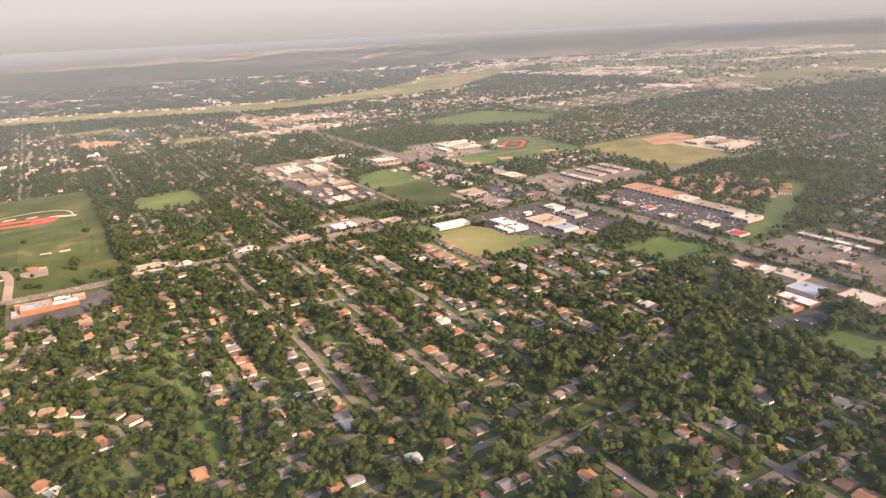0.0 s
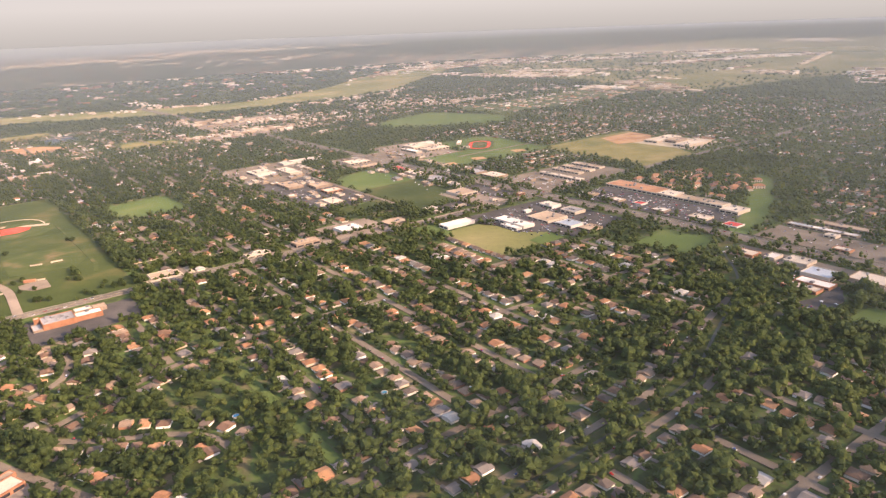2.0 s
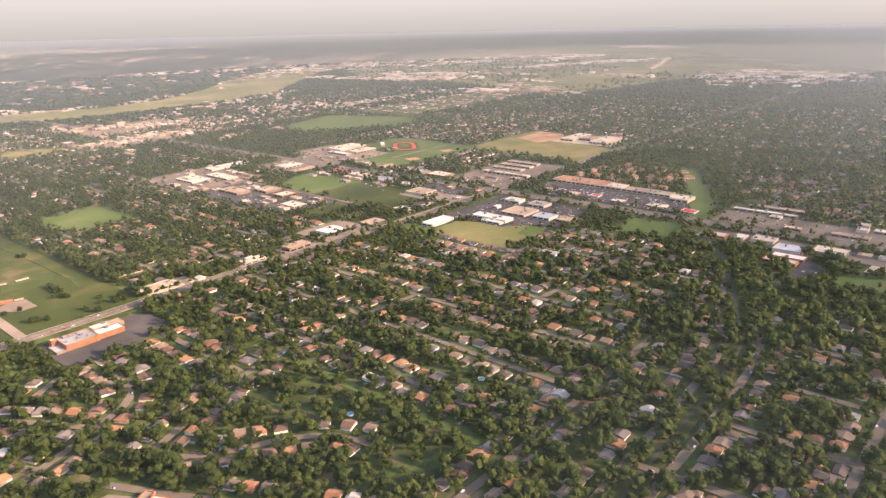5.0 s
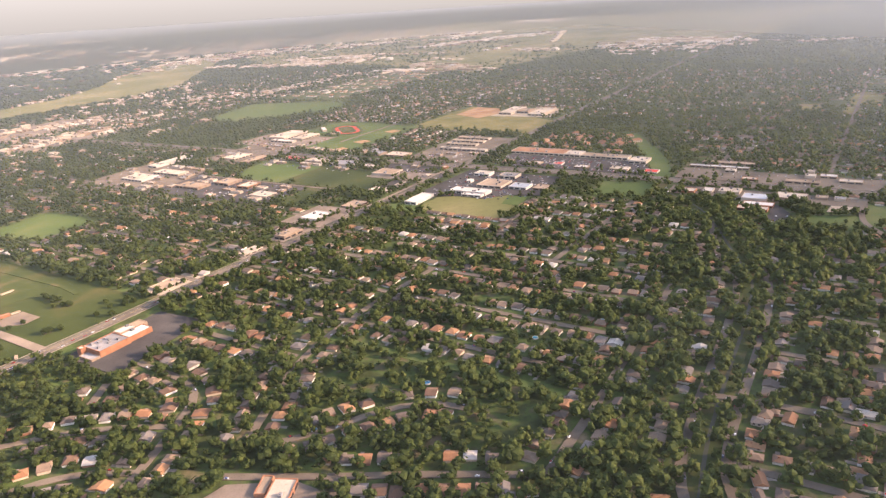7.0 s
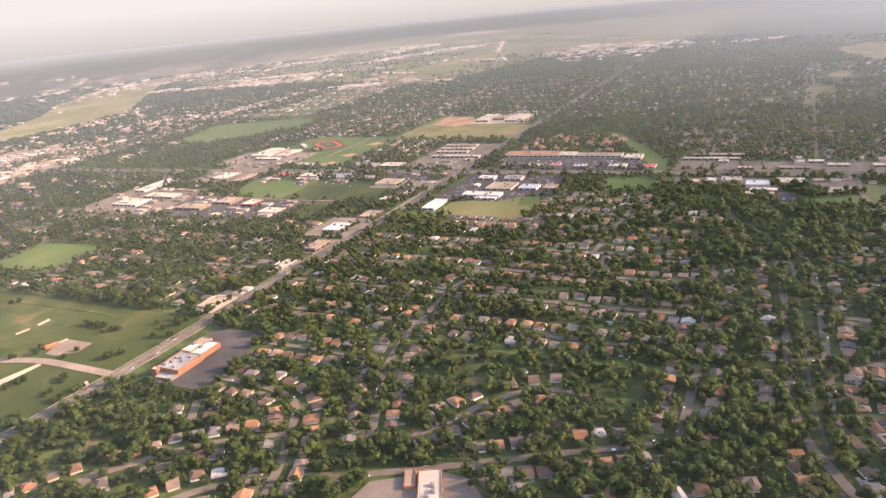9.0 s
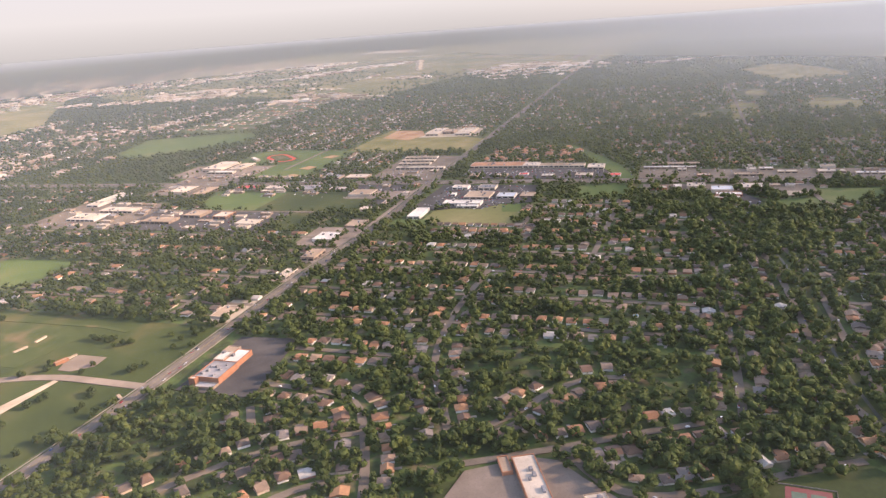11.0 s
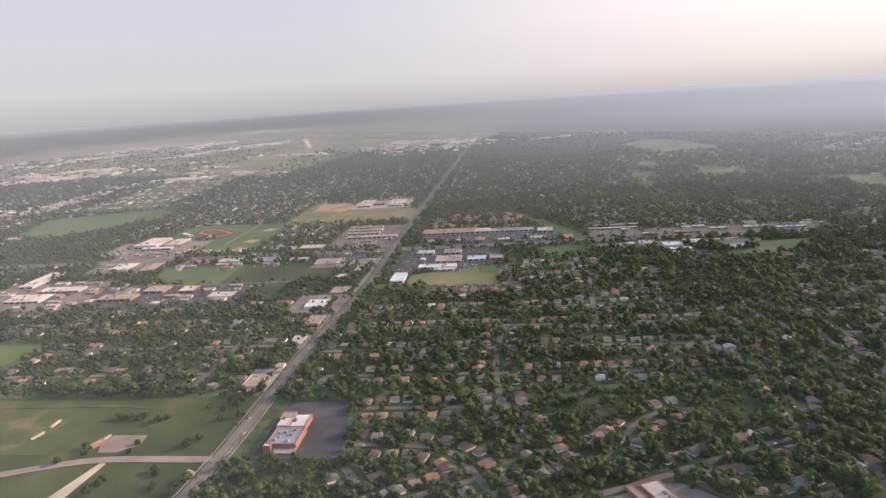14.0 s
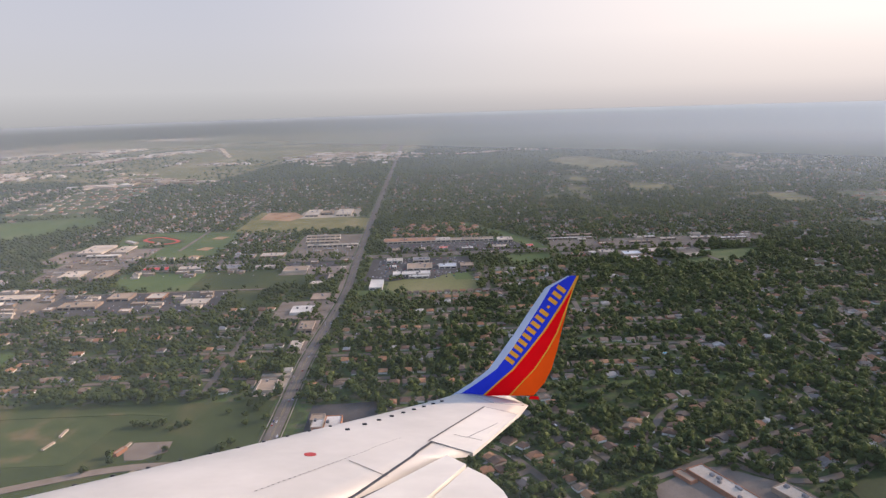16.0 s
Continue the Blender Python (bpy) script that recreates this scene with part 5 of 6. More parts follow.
# far tree belts beyond the suburb
parts = []
q = np.random.default_rng(41)
for (u0, u1, v0, v1, cnt) in ((-1100, 900, 1280, 4300, 22000), (-2500, 3200, 4200, 9000, 9000), (900, 2600, 1500, 4300, 6000), (1400, 4600, -2400, -80, 8000), (400, 1400, -1800, -1000, 2500), (2600, 4300, -100, 3000, 6000)):
    a, b = q.uniform(u0, u1, cnt), q.uniform(v0, v1, cnt)
    grove = np.sin(a * 0.011 + 2 * np.sin(b * 0.006)) * np.cos(b * 0.013) > np.where(b < 0, -0.1, -0.6)
    inside_raster = (a < U0 + CELL * NU) & (b < V0 + CELL * NV) & (b > V0)
    ok = grove & ~(inside_raster & at(taken, a, b))
    a, b = a[ok], b[ok]
    s = q.uniform(5, 13, len(a))
    parts.append(spread_copies(*crown(500, 1, 0, False), np.c_[a, b, 0 * a], np.stack([s * 1.7, s, s * 0.42], 1), q.uniform(0, 6.3, len(a))))
V, F = join(parts)
put("far_tree_belt", V, F, M_leaf, "far tree belts fading towards the horizon", "trees", "stuff").data.shade_smooth()
# far houses and sheds scattered in the belts
a, b = q.uniform(-1100, 1400, 3600), q.uniform(1280, 6500, 3600)
ok = ~((b < V0 + CELL * NV) & at(taken, a, b))
a, b = a[ok], b[ok]
V, F = spread_copies(*tris(box(-0.5, 0.5, -0.5, 0.5, 0, 1)), np.c_[a, b, 0 * a], np.stack([q.uniform(8, 26, len(a)), q.uniform(6, 12, len(a)), q.uniform(3.5, 7, len(a))], 1), q.uniform(0, 6.3, len(a)))
put("far_roof_stock", V, F, M_roof_far, "far roofs between tree belts", "houses", "stuff")
# the suburb goes on under and behind the flight line
a, b = np.meshgrid(np.arange(-1150, 60, 5.6), np.arange(-1000, 500, 5.6), indexing="ij")
a, b = a.ravel() + q.uniform(-3, 3, a.size), b.ravel() + q.uniform(-3, 3, b.size)
behind = ((b < np.minimum(-430, -100 - 0.7 * (a + 700))) | (a < -500) & (b < 0)) & (reach(a, b) < 420)
lane = (np.abs((a + 0.3 * b) % 46 - 23) > 20.5) | (np.abs((b - 0.3 * a) % 150 - 75) > 72.5)
plot = (np.abs((a + 0.3 * b) % 46 - 23) < 16) & (np.abs((a + 0.3 * b) % 46 - 23) > 8.5) & (q.random(a.size) < 0.42)
ok = behind & ~lane & ~(at(taken, np.clip(a, U0 + 2, None), np.clip(b, V0 + 2, None)) & (a > U0) & (b > V0))
home = []
full = set()
for k in np.nonzero(ok & plot)[0]:
    cell = (int((a[k] + 0.3 * b[k]) // 23), int((b[k] - 0.3 * a[k]) // 8.0))
    if cell not in full:
        full.add(cell)
        home.append(k)
home = np.array(home)
ta, tb = a[ok & ~plot], b[ok & ~plot]
s = q.uniform(2.2, 4.6, len(ta))
V, F = spread_copies(*crown(505, 2, 0, False), np.c_[ta, tb, 0 * ta], np.stack([s, s, s], 1), q.uniform(0, 6.3, len(ta)))
put("outer_tree_stock", V, F, M_leaf, "leafy trees of more suburb under the flight line", "trees", "stuff").data.shade_smooth()
for k in range(-34, 6):
    lb = np.arange(-1000.0, 0.0, 12.0)
    la = 46 * k - 0.3 * lb
    on = ((lb < np.minimum(-445, -115 - 0.7 * (la + 700))) | (la < -515) & (lb < -12)) & (reach(la, lb) < 400) & ~(at(taken, la, lb) & (la > U0))
    if on.sum() > 6 and np.all(np.diff(np.nonzero(on)[0]) == 1):
        put("street", *ribbon(np.c_[la[on], lb[on]], 3.8, 0.3), M_street, "pale worn residential street under trees", "road", "structure")
ha, hb, turn = a[home], b[home], np.full(len(home), math.atan2(1, -0.3)) + q.choice((0, math.pi), len(home))
size = np.stack([q.uniform(5.4, 6.8, len(home)), q.uniform(3.8, 4.5, len(home)), np.full(len(home), 0.75)], 1)
V, F = spread_copies(wv, wf, np.c_[ha, hb, 0 * ha], size, turn)
put("outer_wall_stock", V, F, M_wall_far, "walls of houses under the flight line", "houses", "stuff")
hv, hf = hip(8.4, 5.4, 1.55, 1.2, 0.35, False)
V, F = spread_copies(hv / np.array((8.4, 5.4, 1.0)), hf, np.c_[ha, hb, 0 * ha], size, turn)
put("outer_roof_stock", V, F, M_roof_far, "shingle roofs of houses under the flight line", "houses", "stuff")
a, b = q.uniform(-4300, 4300, 16000), q.uniform(-4300, 4300, 16000)
ok = ((a < -1500) | (b < -1500) & (a < 400)) & (np.sin(a * 0.011 + 2 * np.sin(b * 0.006)) * np.cos(b * 0.013) > -0.35)
a, b = a[ok], b[ok]
s = q.uniform(6, 14, len(a))
V, F = spread_copies(*crown(500, 1, 0, False), np.c_[a, b, 0 * a], np.stack([s * 1.7, s, s * 0.42], 1), q.uniform(0, 6.3, len(a)))
put("outer_tree_belt", V, F, M_leaf, "tree belts of the plain behind the flight line", "trees", "stuff")
# park trees
for u, v in ((-362, 83), (-364, 79), (-366, 72), (-363, 69), (-366, 60), (-364, 57), (-369, 62), (-361, 76), (-366, 27), (-393, 33), (-390, 31), (-387, 30), (-391, 58), (-446, 28), (-430, 30), (-427, 32), (-416, 36), (-419, 34), (-426, 57), (-423, 56), (-432, 57), (-464, 29), (-454, 28), (-448, 55), (-408, 88), (-400, 80), (-399, 58), (-395, 82), (-355, 30), (-350, 26), (-345, 30), (-344, 24), (-352, 38), (-395, 160), (-352, 170), (-350, 165)):
    s = r.uniform(1.5, 2.3)
    m = BASE @ pose(u + r.uniform(-1, 1), v + r.uniform(-1, 1), 0.05, 0, 0, r.uniform(0, 360)) @ Matrix.Diagonal((s, s, s * 1.1, 1))
    o = copy_thing(tree_kinds[int(r.integers(6))], m)
    o.matrix_basis = m
    tagged(o, "small leafy tree on a mown park lawn", "tree", "park trees")

big = copy_thing(tree_kinds[2], BASE @ pose(-433, -251, 0.05))
big.matrix_basis = BASE @ pose(-433, -251, 0.05, 0, 0, 40) @ Matrix.Diagonal((4.6, 4.6, 4.2, 1))
tagged(big, "large dark leafy tree beside tennis courts", "tree", "park trees")

# small trees on lots and verges
q = np.random.default_rng(51)
a, b = q.uniform(-172, 66, 420), q.uniform(-420, 345, 420)
ok = at(taken, a, b) & (np.abs(a - cross_u(b)) > 13) & (np.abs(b - main_v(a)) > 9)
for f0, f1, g0, g1 in BUILT + [(14, 58, -160, -20), (-104, -40, 30, 220), (-165, -62, -122, -4), (-58, -20, -385, -296)]:
    ok &= (a < f0 - 1.5) | (a > f1 + 1.5) | (b < g0 - 1.5) | (b > g1 + 1.5)
a, b = a[ok], b[ok]
s = q.uniform(1.0, 2.3, len(a))
V, F = spread_copies(*crown(620, 3, 20), np.c_[a, b, 0 * a], np.stack([s, s, s], 1), q.uniform(0, 6.3, len(a)))
put("lot_tree_stock", V, F, M_leaf, "small leafy trees on parking lots and verges", "trees", "stuff").data.shade_smooth()
a = np.r_[np.arange(-330, -160, 4.5), np.arange(-330, -160, 5.5), np.arange(-240, -150, 4.0), np.arange(-104, -42, 4.0), np.arange(150, 300, 6.0)]
b = np.r_[np.full(38, 20.0), np.full(31, 0.0), np.full(23, -6.5), np.full(16, 36.0), np.full(25, -5.0)][:len(a)] + q.uniform(-1.5, 1.5, len(a))
keep = q.random(len(a)) < 0.7
a, b = a[keep], b[keep]
s = q.uniform(1.2, 2.4, len(a))
V, F = spread_copies(*crown(630, 4, 30), np.c_[a, b, 0 * a], np.stack([s, s, s], 1), q.uniform(0, 6.3, len(a)))
put("roadside_tree_stock", V, F, M_leaf, "leafy trees along the main road", "trees", "stuff").data.shade_smooth()

# ---- cars ----
car = new("car")
tagged(car, "small passenger car on asphalt", "car", "cars")
V, F = join([box(-1.15, 1.15, -0.46, 0.46, 0.14, 0.42)])
put("body", V, F, M_car, parent=car)
V = [(-0.75, -0.42, 0.42), (0.55, -0.42, 0.42), (0.55, 0.42, 0.42), (-0.75, 0.42, 0.42), (-0.5, -0.36, 0.74), (0.25, -0.36, 0.74), (0.25, 0.36, 0.74), (-0.5, 0.36, 0.74)]
put("cabin", V, box(0, 1, 0, 1, 0, 1)[1], M_glass, parent=car, label="dark glazed cabin")
put("roof", *box(-0.5, 0.25, -0.36, 0.36, 0.735, 0.78), M_car, parent=car)
for x in (-0.72, 0.72):
    for y in (-0.45, 0.45):
        t = np.linspace(0, 2 * math.pi, 9)[:-1]
        V = np.concatenate([np.c_[x + 0.17 * np.cos(t), np.full(8, y + dy), 0.17 + 0.17 * np.sin(t)] for dy in (-0.07, 0.07)])
        F = [(i, (i + 1) % 8, 8 + (i + 1) % 8, 8 + i) for i in range(8)] + [(0, 1, 2, 3), (0, 3, 4, 7), (4, 5, 6, 7), (8, 11, 10, 9), (8, 15, 12, 11), (12, 15, 14, 13)]
        put("wheel", V, F, M_rubber, parent=car)
rng = random.Random(77)
places = []
for _ in range(56):
    lane = rng.choice((-3.3, -1.2, 1.2, 3.3))
    u = rng.uniform(-470, 420)
    places.append((u, main_v(u) + 0.74 * lane, 180 if lane > 0 else 0, 0.67))
for _ in range(50):
    lane = rng.choice((-3.3, -1.2, 1.2, 3.3))
    v = rng.uniform(-400, 400)
    places.append((cross_u(v) + lane, v, 90 if lane > 0 else 270, 0.71))
for u0, u1, v0, v1, n, rot in ((18, 52, -155, -30, 90, 0), (-72, -32, -44, -20, 24, 90), (-402, -352, -36, -30, 7, 90), (36, 56, 14, 64, 26, 0), (-134, -118, 100, 146, 30, 0), (-165, -152, 160, 230, 16, 0), (24, 34, 232, 300, 20, 0), (-96, -70, -286, -270, 10, 90), (30, 46, -250, -190, 16, 0), (-441, -426, -196, -165, 6, 0), (-402, -360, -6, -4, 6, 90)):
    for _ in range(n):
        places.append((u0 + round((rng.uniform(u0, u1) - u0) / 3.2) * 3.2, v0 + round((rng.uniform(v0, v1) - v0) / 1.5) * 1.5, rot + rng.choice((0, 180)), 0.28))
seen = set()
for u, v, rot, z in places[:180]:
    key = (round(u / 2.4), round(v / 1.2))
    if key in seen:
        continue
    seen.add(key)
    m = BASE @ pose(u, v, z, 0, 0, rot) @ Matrix.Diagonal((0.76, 0.8, 0.8, 1))
    auto = copy_thing(car, m) if len(seen) > 1 else car
    auto.matrix_basis = m
# cars parked along the streets, and in rows on the lots
c = []
for u0, u1, v0, v1, n, along in ((16, 54, -158, -18, 170, 0), (-92, -14, -98, -14, 190, 1), (12, 56, 12, 66, 70, 0), (-58, -14, 16, 58, 40, 0), (-166, -108, 100, 238, 90, 0), (22, 80, 228, 236, 30, 1), (22, 32, 232, 326, 50, 0), (16, 60, -416, -180, 110, 0), (-44, -14, -296, -190, 60, 0), (-56, 34, 228, 298, 60, 0), (-168, -86, 242, 340, 60, 0), (-98, -64, -292, -264, 22, 1), (-92, 128, 572, 738, 120, 0), (-58, -14, 62, 222, 60, 0)):
    for _ in range(n):
        u, v = (u0 + 3.4 * round(rng.uniform(0, (u1 - u0) / 3.4)), v0 + 1.5 * round(rng.uniform(0, (v1 - v0) / 1.5)))
        if along:
            u, v = (u0 + 1.5 * round(rng.uniform(0, (u1 - u0) / 1.5)), v0 + 3.4 * round(rng.uniform(0, (v1 - v0) / 3.4)))
        if abs(u - cross_u(v)) > 9 and abs(v - main_v(u)) > 8 and all(u < q[0] - 1.5 or u > q[1] + 1.5 or v < q[2] - 1.5 or v > q[3] + 1.5 for q in BUILT):
            c.append((u, v, math.pi / 2 if along else 0.0, 0.0))
for line in street_lines[:34]:
    d = np.r_[0, np.cumsum(np.linalg.norm(np.diff(line, axis=0), axis=1))]
    for s in np.arange(6, d[-1], 17):
        if rng.random() < 0.6:
            s2 = s + rng.uniform(-5, 5)
            p = np.array([np.interp(s2, d, line[:, 0]), np.interp(s2, d, line[:, 1])])
            q2 = np.array([np.interp(s2 + 1, d, line[:, 0]), np.interp(s2 + 1, d, line[:, 1])]) - p
            c.append((p[0], p[1], math.atan2(q2[1], q2[0]), rng.choice((-1.35, 1.35))))
c = np.array(c)
V, F = spread_copies(*join([box(-1.1, 1.1, -0.45, 0.45, 0.12, 0.42), box(-0.6, 0.4, -0.38, 0.38, 0.42, 0.76)]), np.c_[c[:, 0] - np.sin(c[:, 2]) * c[:, 3], c[:, 1] + np.cos(c[:, 2]) * c[:, 3], np.where(c[:, 3] == 0, 0.26, 0.5)], np.tile((0.76, 0.8, 0.8), (len(c), 1)), c[:, 2])
put("parked_car_stock", V, F, M_car_far, "cars parked on lots and along streets", "cars", "stuff")


# ---- haze ----
def math_node(nd, lk, op, a, b=None):
    m = nd.new("ShaderNodeMath")
    m.operation = op
    for k, v in enumerate((a, b)):
        if v is None:
            continue
        if isinstance(v, (int, float)):
            m.inputs[k].default_value = v
        else:
            lk.new(v, m.inputs[k])
    return m.outputs[0]


def haze_sheet(height, length, near_tone, tone):
    """A level see-through sheet over the plain that imitates summer haze: its opacity is set to grow the farther out it
    lies.
    """
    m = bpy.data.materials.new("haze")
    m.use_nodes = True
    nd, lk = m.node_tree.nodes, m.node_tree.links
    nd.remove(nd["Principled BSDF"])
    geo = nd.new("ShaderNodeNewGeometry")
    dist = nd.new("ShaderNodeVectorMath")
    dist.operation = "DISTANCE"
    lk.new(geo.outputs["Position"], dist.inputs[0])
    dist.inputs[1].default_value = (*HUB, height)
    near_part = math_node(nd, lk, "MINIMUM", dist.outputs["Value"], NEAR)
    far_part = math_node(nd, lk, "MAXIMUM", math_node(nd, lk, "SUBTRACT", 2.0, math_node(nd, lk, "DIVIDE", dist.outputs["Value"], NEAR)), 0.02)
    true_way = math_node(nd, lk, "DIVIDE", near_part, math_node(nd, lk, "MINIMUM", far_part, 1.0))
    # the 45 m added keeps a faint veil up close that lifts dark tones
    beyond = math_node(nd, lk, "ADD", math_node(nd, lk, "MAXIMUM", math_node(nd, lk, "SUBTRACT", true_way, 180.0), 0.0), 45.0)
    # opacity raised towards the low sun, to imitate its glow in haze
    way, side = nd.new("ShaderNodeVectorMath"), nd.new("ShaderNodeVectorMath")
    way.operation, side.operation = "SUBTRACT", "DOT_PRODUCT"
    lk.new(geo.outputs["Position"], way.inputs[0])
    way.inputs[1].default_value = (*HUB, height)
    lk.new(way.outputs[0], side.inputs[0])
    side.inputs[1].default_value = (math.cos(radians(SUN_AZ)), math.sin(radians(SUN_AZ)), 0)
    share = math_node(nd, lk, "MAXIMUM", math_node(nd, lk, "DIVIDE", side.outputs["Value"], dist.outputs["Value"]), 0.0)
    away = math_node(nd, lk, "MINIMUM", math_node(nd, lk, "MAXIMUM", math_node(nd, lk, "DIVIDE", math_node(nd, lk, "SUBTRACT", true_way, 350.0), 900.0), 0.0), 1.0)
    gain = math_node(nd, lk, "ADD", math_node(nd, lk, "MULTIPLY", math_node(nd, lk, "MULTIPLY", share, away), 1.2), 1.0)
    # opacity grows more slowly in the middle distance, and closes up towards the horizon
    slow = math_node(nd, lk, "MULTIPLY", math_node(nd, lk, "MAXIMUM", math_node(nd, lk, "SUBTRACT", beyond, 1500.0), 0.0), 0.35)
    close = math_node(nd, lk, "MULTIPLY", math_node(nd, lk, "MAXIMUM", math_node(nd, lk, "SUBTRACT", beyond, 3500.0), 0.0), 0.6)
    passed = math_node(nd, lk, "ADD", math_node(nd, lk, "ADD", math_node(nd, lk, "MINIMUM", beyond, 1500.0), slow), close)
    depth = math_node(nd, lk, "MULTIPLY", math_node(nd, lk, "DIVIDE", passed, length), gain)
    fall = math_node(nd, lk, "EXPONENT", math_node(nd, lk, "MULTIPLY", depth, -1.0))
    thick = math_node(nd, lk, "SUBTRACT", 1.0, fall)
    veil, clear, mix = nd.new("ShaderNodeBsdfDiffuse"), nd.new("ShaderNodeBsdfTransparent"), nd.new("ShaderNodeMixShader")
    # haze colour painted by opacity, and made paler towards the sun
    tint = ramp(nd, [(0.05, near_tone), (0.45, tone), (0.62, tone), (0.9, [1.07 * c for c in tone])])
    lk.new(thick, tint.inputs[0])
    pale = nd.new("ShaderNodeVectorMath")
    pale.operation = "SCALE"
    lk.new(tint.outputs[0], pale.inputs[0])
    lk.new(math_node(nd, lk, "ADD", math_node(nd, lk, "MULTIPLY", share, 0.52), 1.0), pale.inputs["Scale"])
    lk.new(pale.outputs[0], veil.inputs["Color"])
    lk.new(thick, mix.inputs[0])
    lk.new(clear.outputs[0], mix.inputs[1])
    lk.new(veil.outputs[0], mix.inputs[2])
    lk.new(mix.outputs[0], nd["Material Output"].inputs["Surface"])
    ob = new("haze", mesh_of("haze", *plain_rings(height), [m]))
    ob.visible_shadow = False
    tagged(ob, "see-through sheet standing in for summer haze over the plain", "haze", "", "structure")


def backdrop(radius, stops_cool, stops_warm, top):
    """The far hazy horizon and the low sky, a plain glowing ring; it is paler towards the sun."""
    m = bpy.data.materials.new("far_haze")
    m.use_nodes = True
    nd, lk = m.node_tree.nodes, m.node_tree.links
    nd.remove(nd["Principled BSDF"])
    geo, xyz = nd.new("ShaderNodeNewGeometry"), nd.new("ShaderNodeSeparateXYZ")
    lk.new(geo.outputs["Position"], xyz.inputs[0])
    slope = nd.new("ShaderNodeVectorMath")
    slope.operation = "DOT_PRODUCT"
    lk.new(geo.outputs["Position"], slope.inputs[0])
    slope.inputs[1].default_value = (*(FALL * 0.85 * FALL_WAY), 0)
    up = math_node(nd, lk, "DIVIDE", math_node(nd, lk, "ADD", xyz.outputs["Z"], slope.outputs["Value"]), top)
    cool, warm = ramp(nd, stops_cool), ramp(nd, stops_warm)
    for r_ in (cool, warm):
        lk.new(up, r_.inputs[0])
    side = nd.new("ShaderNodeVectorMath")
    side.operation = "DOT_PRODUCT"
    lk.new(geo.outputs["Position"], side.inputs[0])
    side.inputs[1].default_value = (math.cos(radians(SUN_AZ)) / radius, math.sin(radians(SUN_AZ)) / radius, 0)
    blend = nd.new("ShaderNodeMapRange")
    blend.interpolation_type = "SMOOTHSTEP"
    blend.inputs[1].default_value, blend.inputs[2].default_value = -0.1, 0.97
    lk.new(side.outputs["Value"], blend.inputs[0])
    col = nd.new("ShaderNodeMix")
    col.data_type = "RGBA"
    lk.new(blend.outputs[0], col.inputs["Factor"])
    lk.new(cool.outputs[0], col.inputs["A"])
    lk.new(warm.outputs[0], col.inputs["B"])
    glow, clear, mix = nd.new("ShaderNodeEmission"), nd.new("ShaderNodeBsdfTransparent"), nd.new("ShaderNodeMixShader")
    lk.new(col.outputs["Result"], glow.inputs["Color"])
    fade = ramp(nd, [(0.88, (1, 1, 1)), (1.0, (0, 0, 0))])
    lk.new(up, fade.inputs[0])
    lk.new(fade.outputs[0], mix.inputs[0])
    lk.new(clear.outputs[0], mix.inputs[1])
    lk.new(glow.outputs[0], mix.inputs[2])
    lk.new(mix.outputs[0], nd["Material Output"].inputs["Surface"])
    t = np.linspace(0, 2 * math.pi, 129)[:-1]
    V = np.concatenate([np.c_[HUB[0] + radius * np.cos(t), HUB[1] + radius * np.sin(t), np.full(128, z)] for z in (-150.0, top)])
    F = [(i, (i + 1) % 128, 128 + (i + 1) % 128, 128 + i) for i in range(128)]
    ob = new("backdrop", mesh_of("backdrop", V, F, [m]))
    ob.visible_shadow = False
    tagged(ob, "far pale hazy horizon and low white sky", "sky", "", "structure")


haze_sheet(40.0, 2050.0, (0.285, 0.322, 0.318), (0.274, 0.304, 0.305))
# heights along the ring: the horizon lies at 0.09
backdrop(4480, [(0, (0.268, 0.298, 0.308)), (0.09, (0.272, 0.302, 0.312)), (0.17, (0.318, 0.352, 0.364)), (0.25, (0.368, 0.408, 0.424)), (0.5, (0.37, 0.418, 0.463)), (1, (0.345, 0.41, 0.495))],
         [(0, (0.385, 0.392, 0.4)), (0.09, (0.39, 0.396, 0.402)), (0.135, (0.44, 0.44, 0.436)), (0.22, (0.56, 0.55, 0.525)), (0.5, (0.75, 0.735, 0.69)), (1, (0.86, 0.85, 0.81))], 1200.0)


# ---- airliner wing ----
M_mark = plain("dark_red_paint", (0.3, 0.02, 0.02))
M_skin = noisy("wing_skin", [(0, (0.4, 0.375, 0.335)), (1, (0.475, 0.445, 0.4))], 0.7, 5, rough=0.45, amount=0.06, spec=0.25)
M_flap = noisy("flap_skin", [(0, (0.47, 0.44, 0.39)), (1, (0.56, 0.525, 0.465))], 0.7, 5, rough=0.45, amount=0.06, spec=0.25)
M_gap = plain("dark_gap", (0.03, 0.03, 0.035))
M_blue = plain("blue_paint", (0.02, 0.04, 0.5), rough=0.6, spec=0.05)
M_bright_red = plain("red_paint", (0.9, 0.006, 0.008), rough=0.7, spec=0.03)
M_tail_orange = plain("orange_paint", (1.0, 0.09, 0.007), rough=0.7, spec=0.03)
M_gold = plain("gold_paint", (0.8, 0.33, 0.03), rough=0.45, spec=0.1)
M_bare = plain("bare_metal", (0.42, 0.47, 0.58), rough=0.4)

WING_POSE = pose(-491.32, 207.603, 157.911, 77.74, 1.80, -63.50)
# wing axes: x aft, y outboard (depth from the cabin), z up from the wing's mean plane
RISE, DROP = -0.07186, -1.9064


def wing_point(x, d, n=0.0):
    """A place on the wing: x aft, d outboard, n above the mean plane."""
    up = Vector((0, 1, RISE)).normalized()
    return (x, DROP + RISE * d + n * up.y, -d + n * up.z)


wing = new("airliner_wing")
wing.matrix_basis = WING_POSE
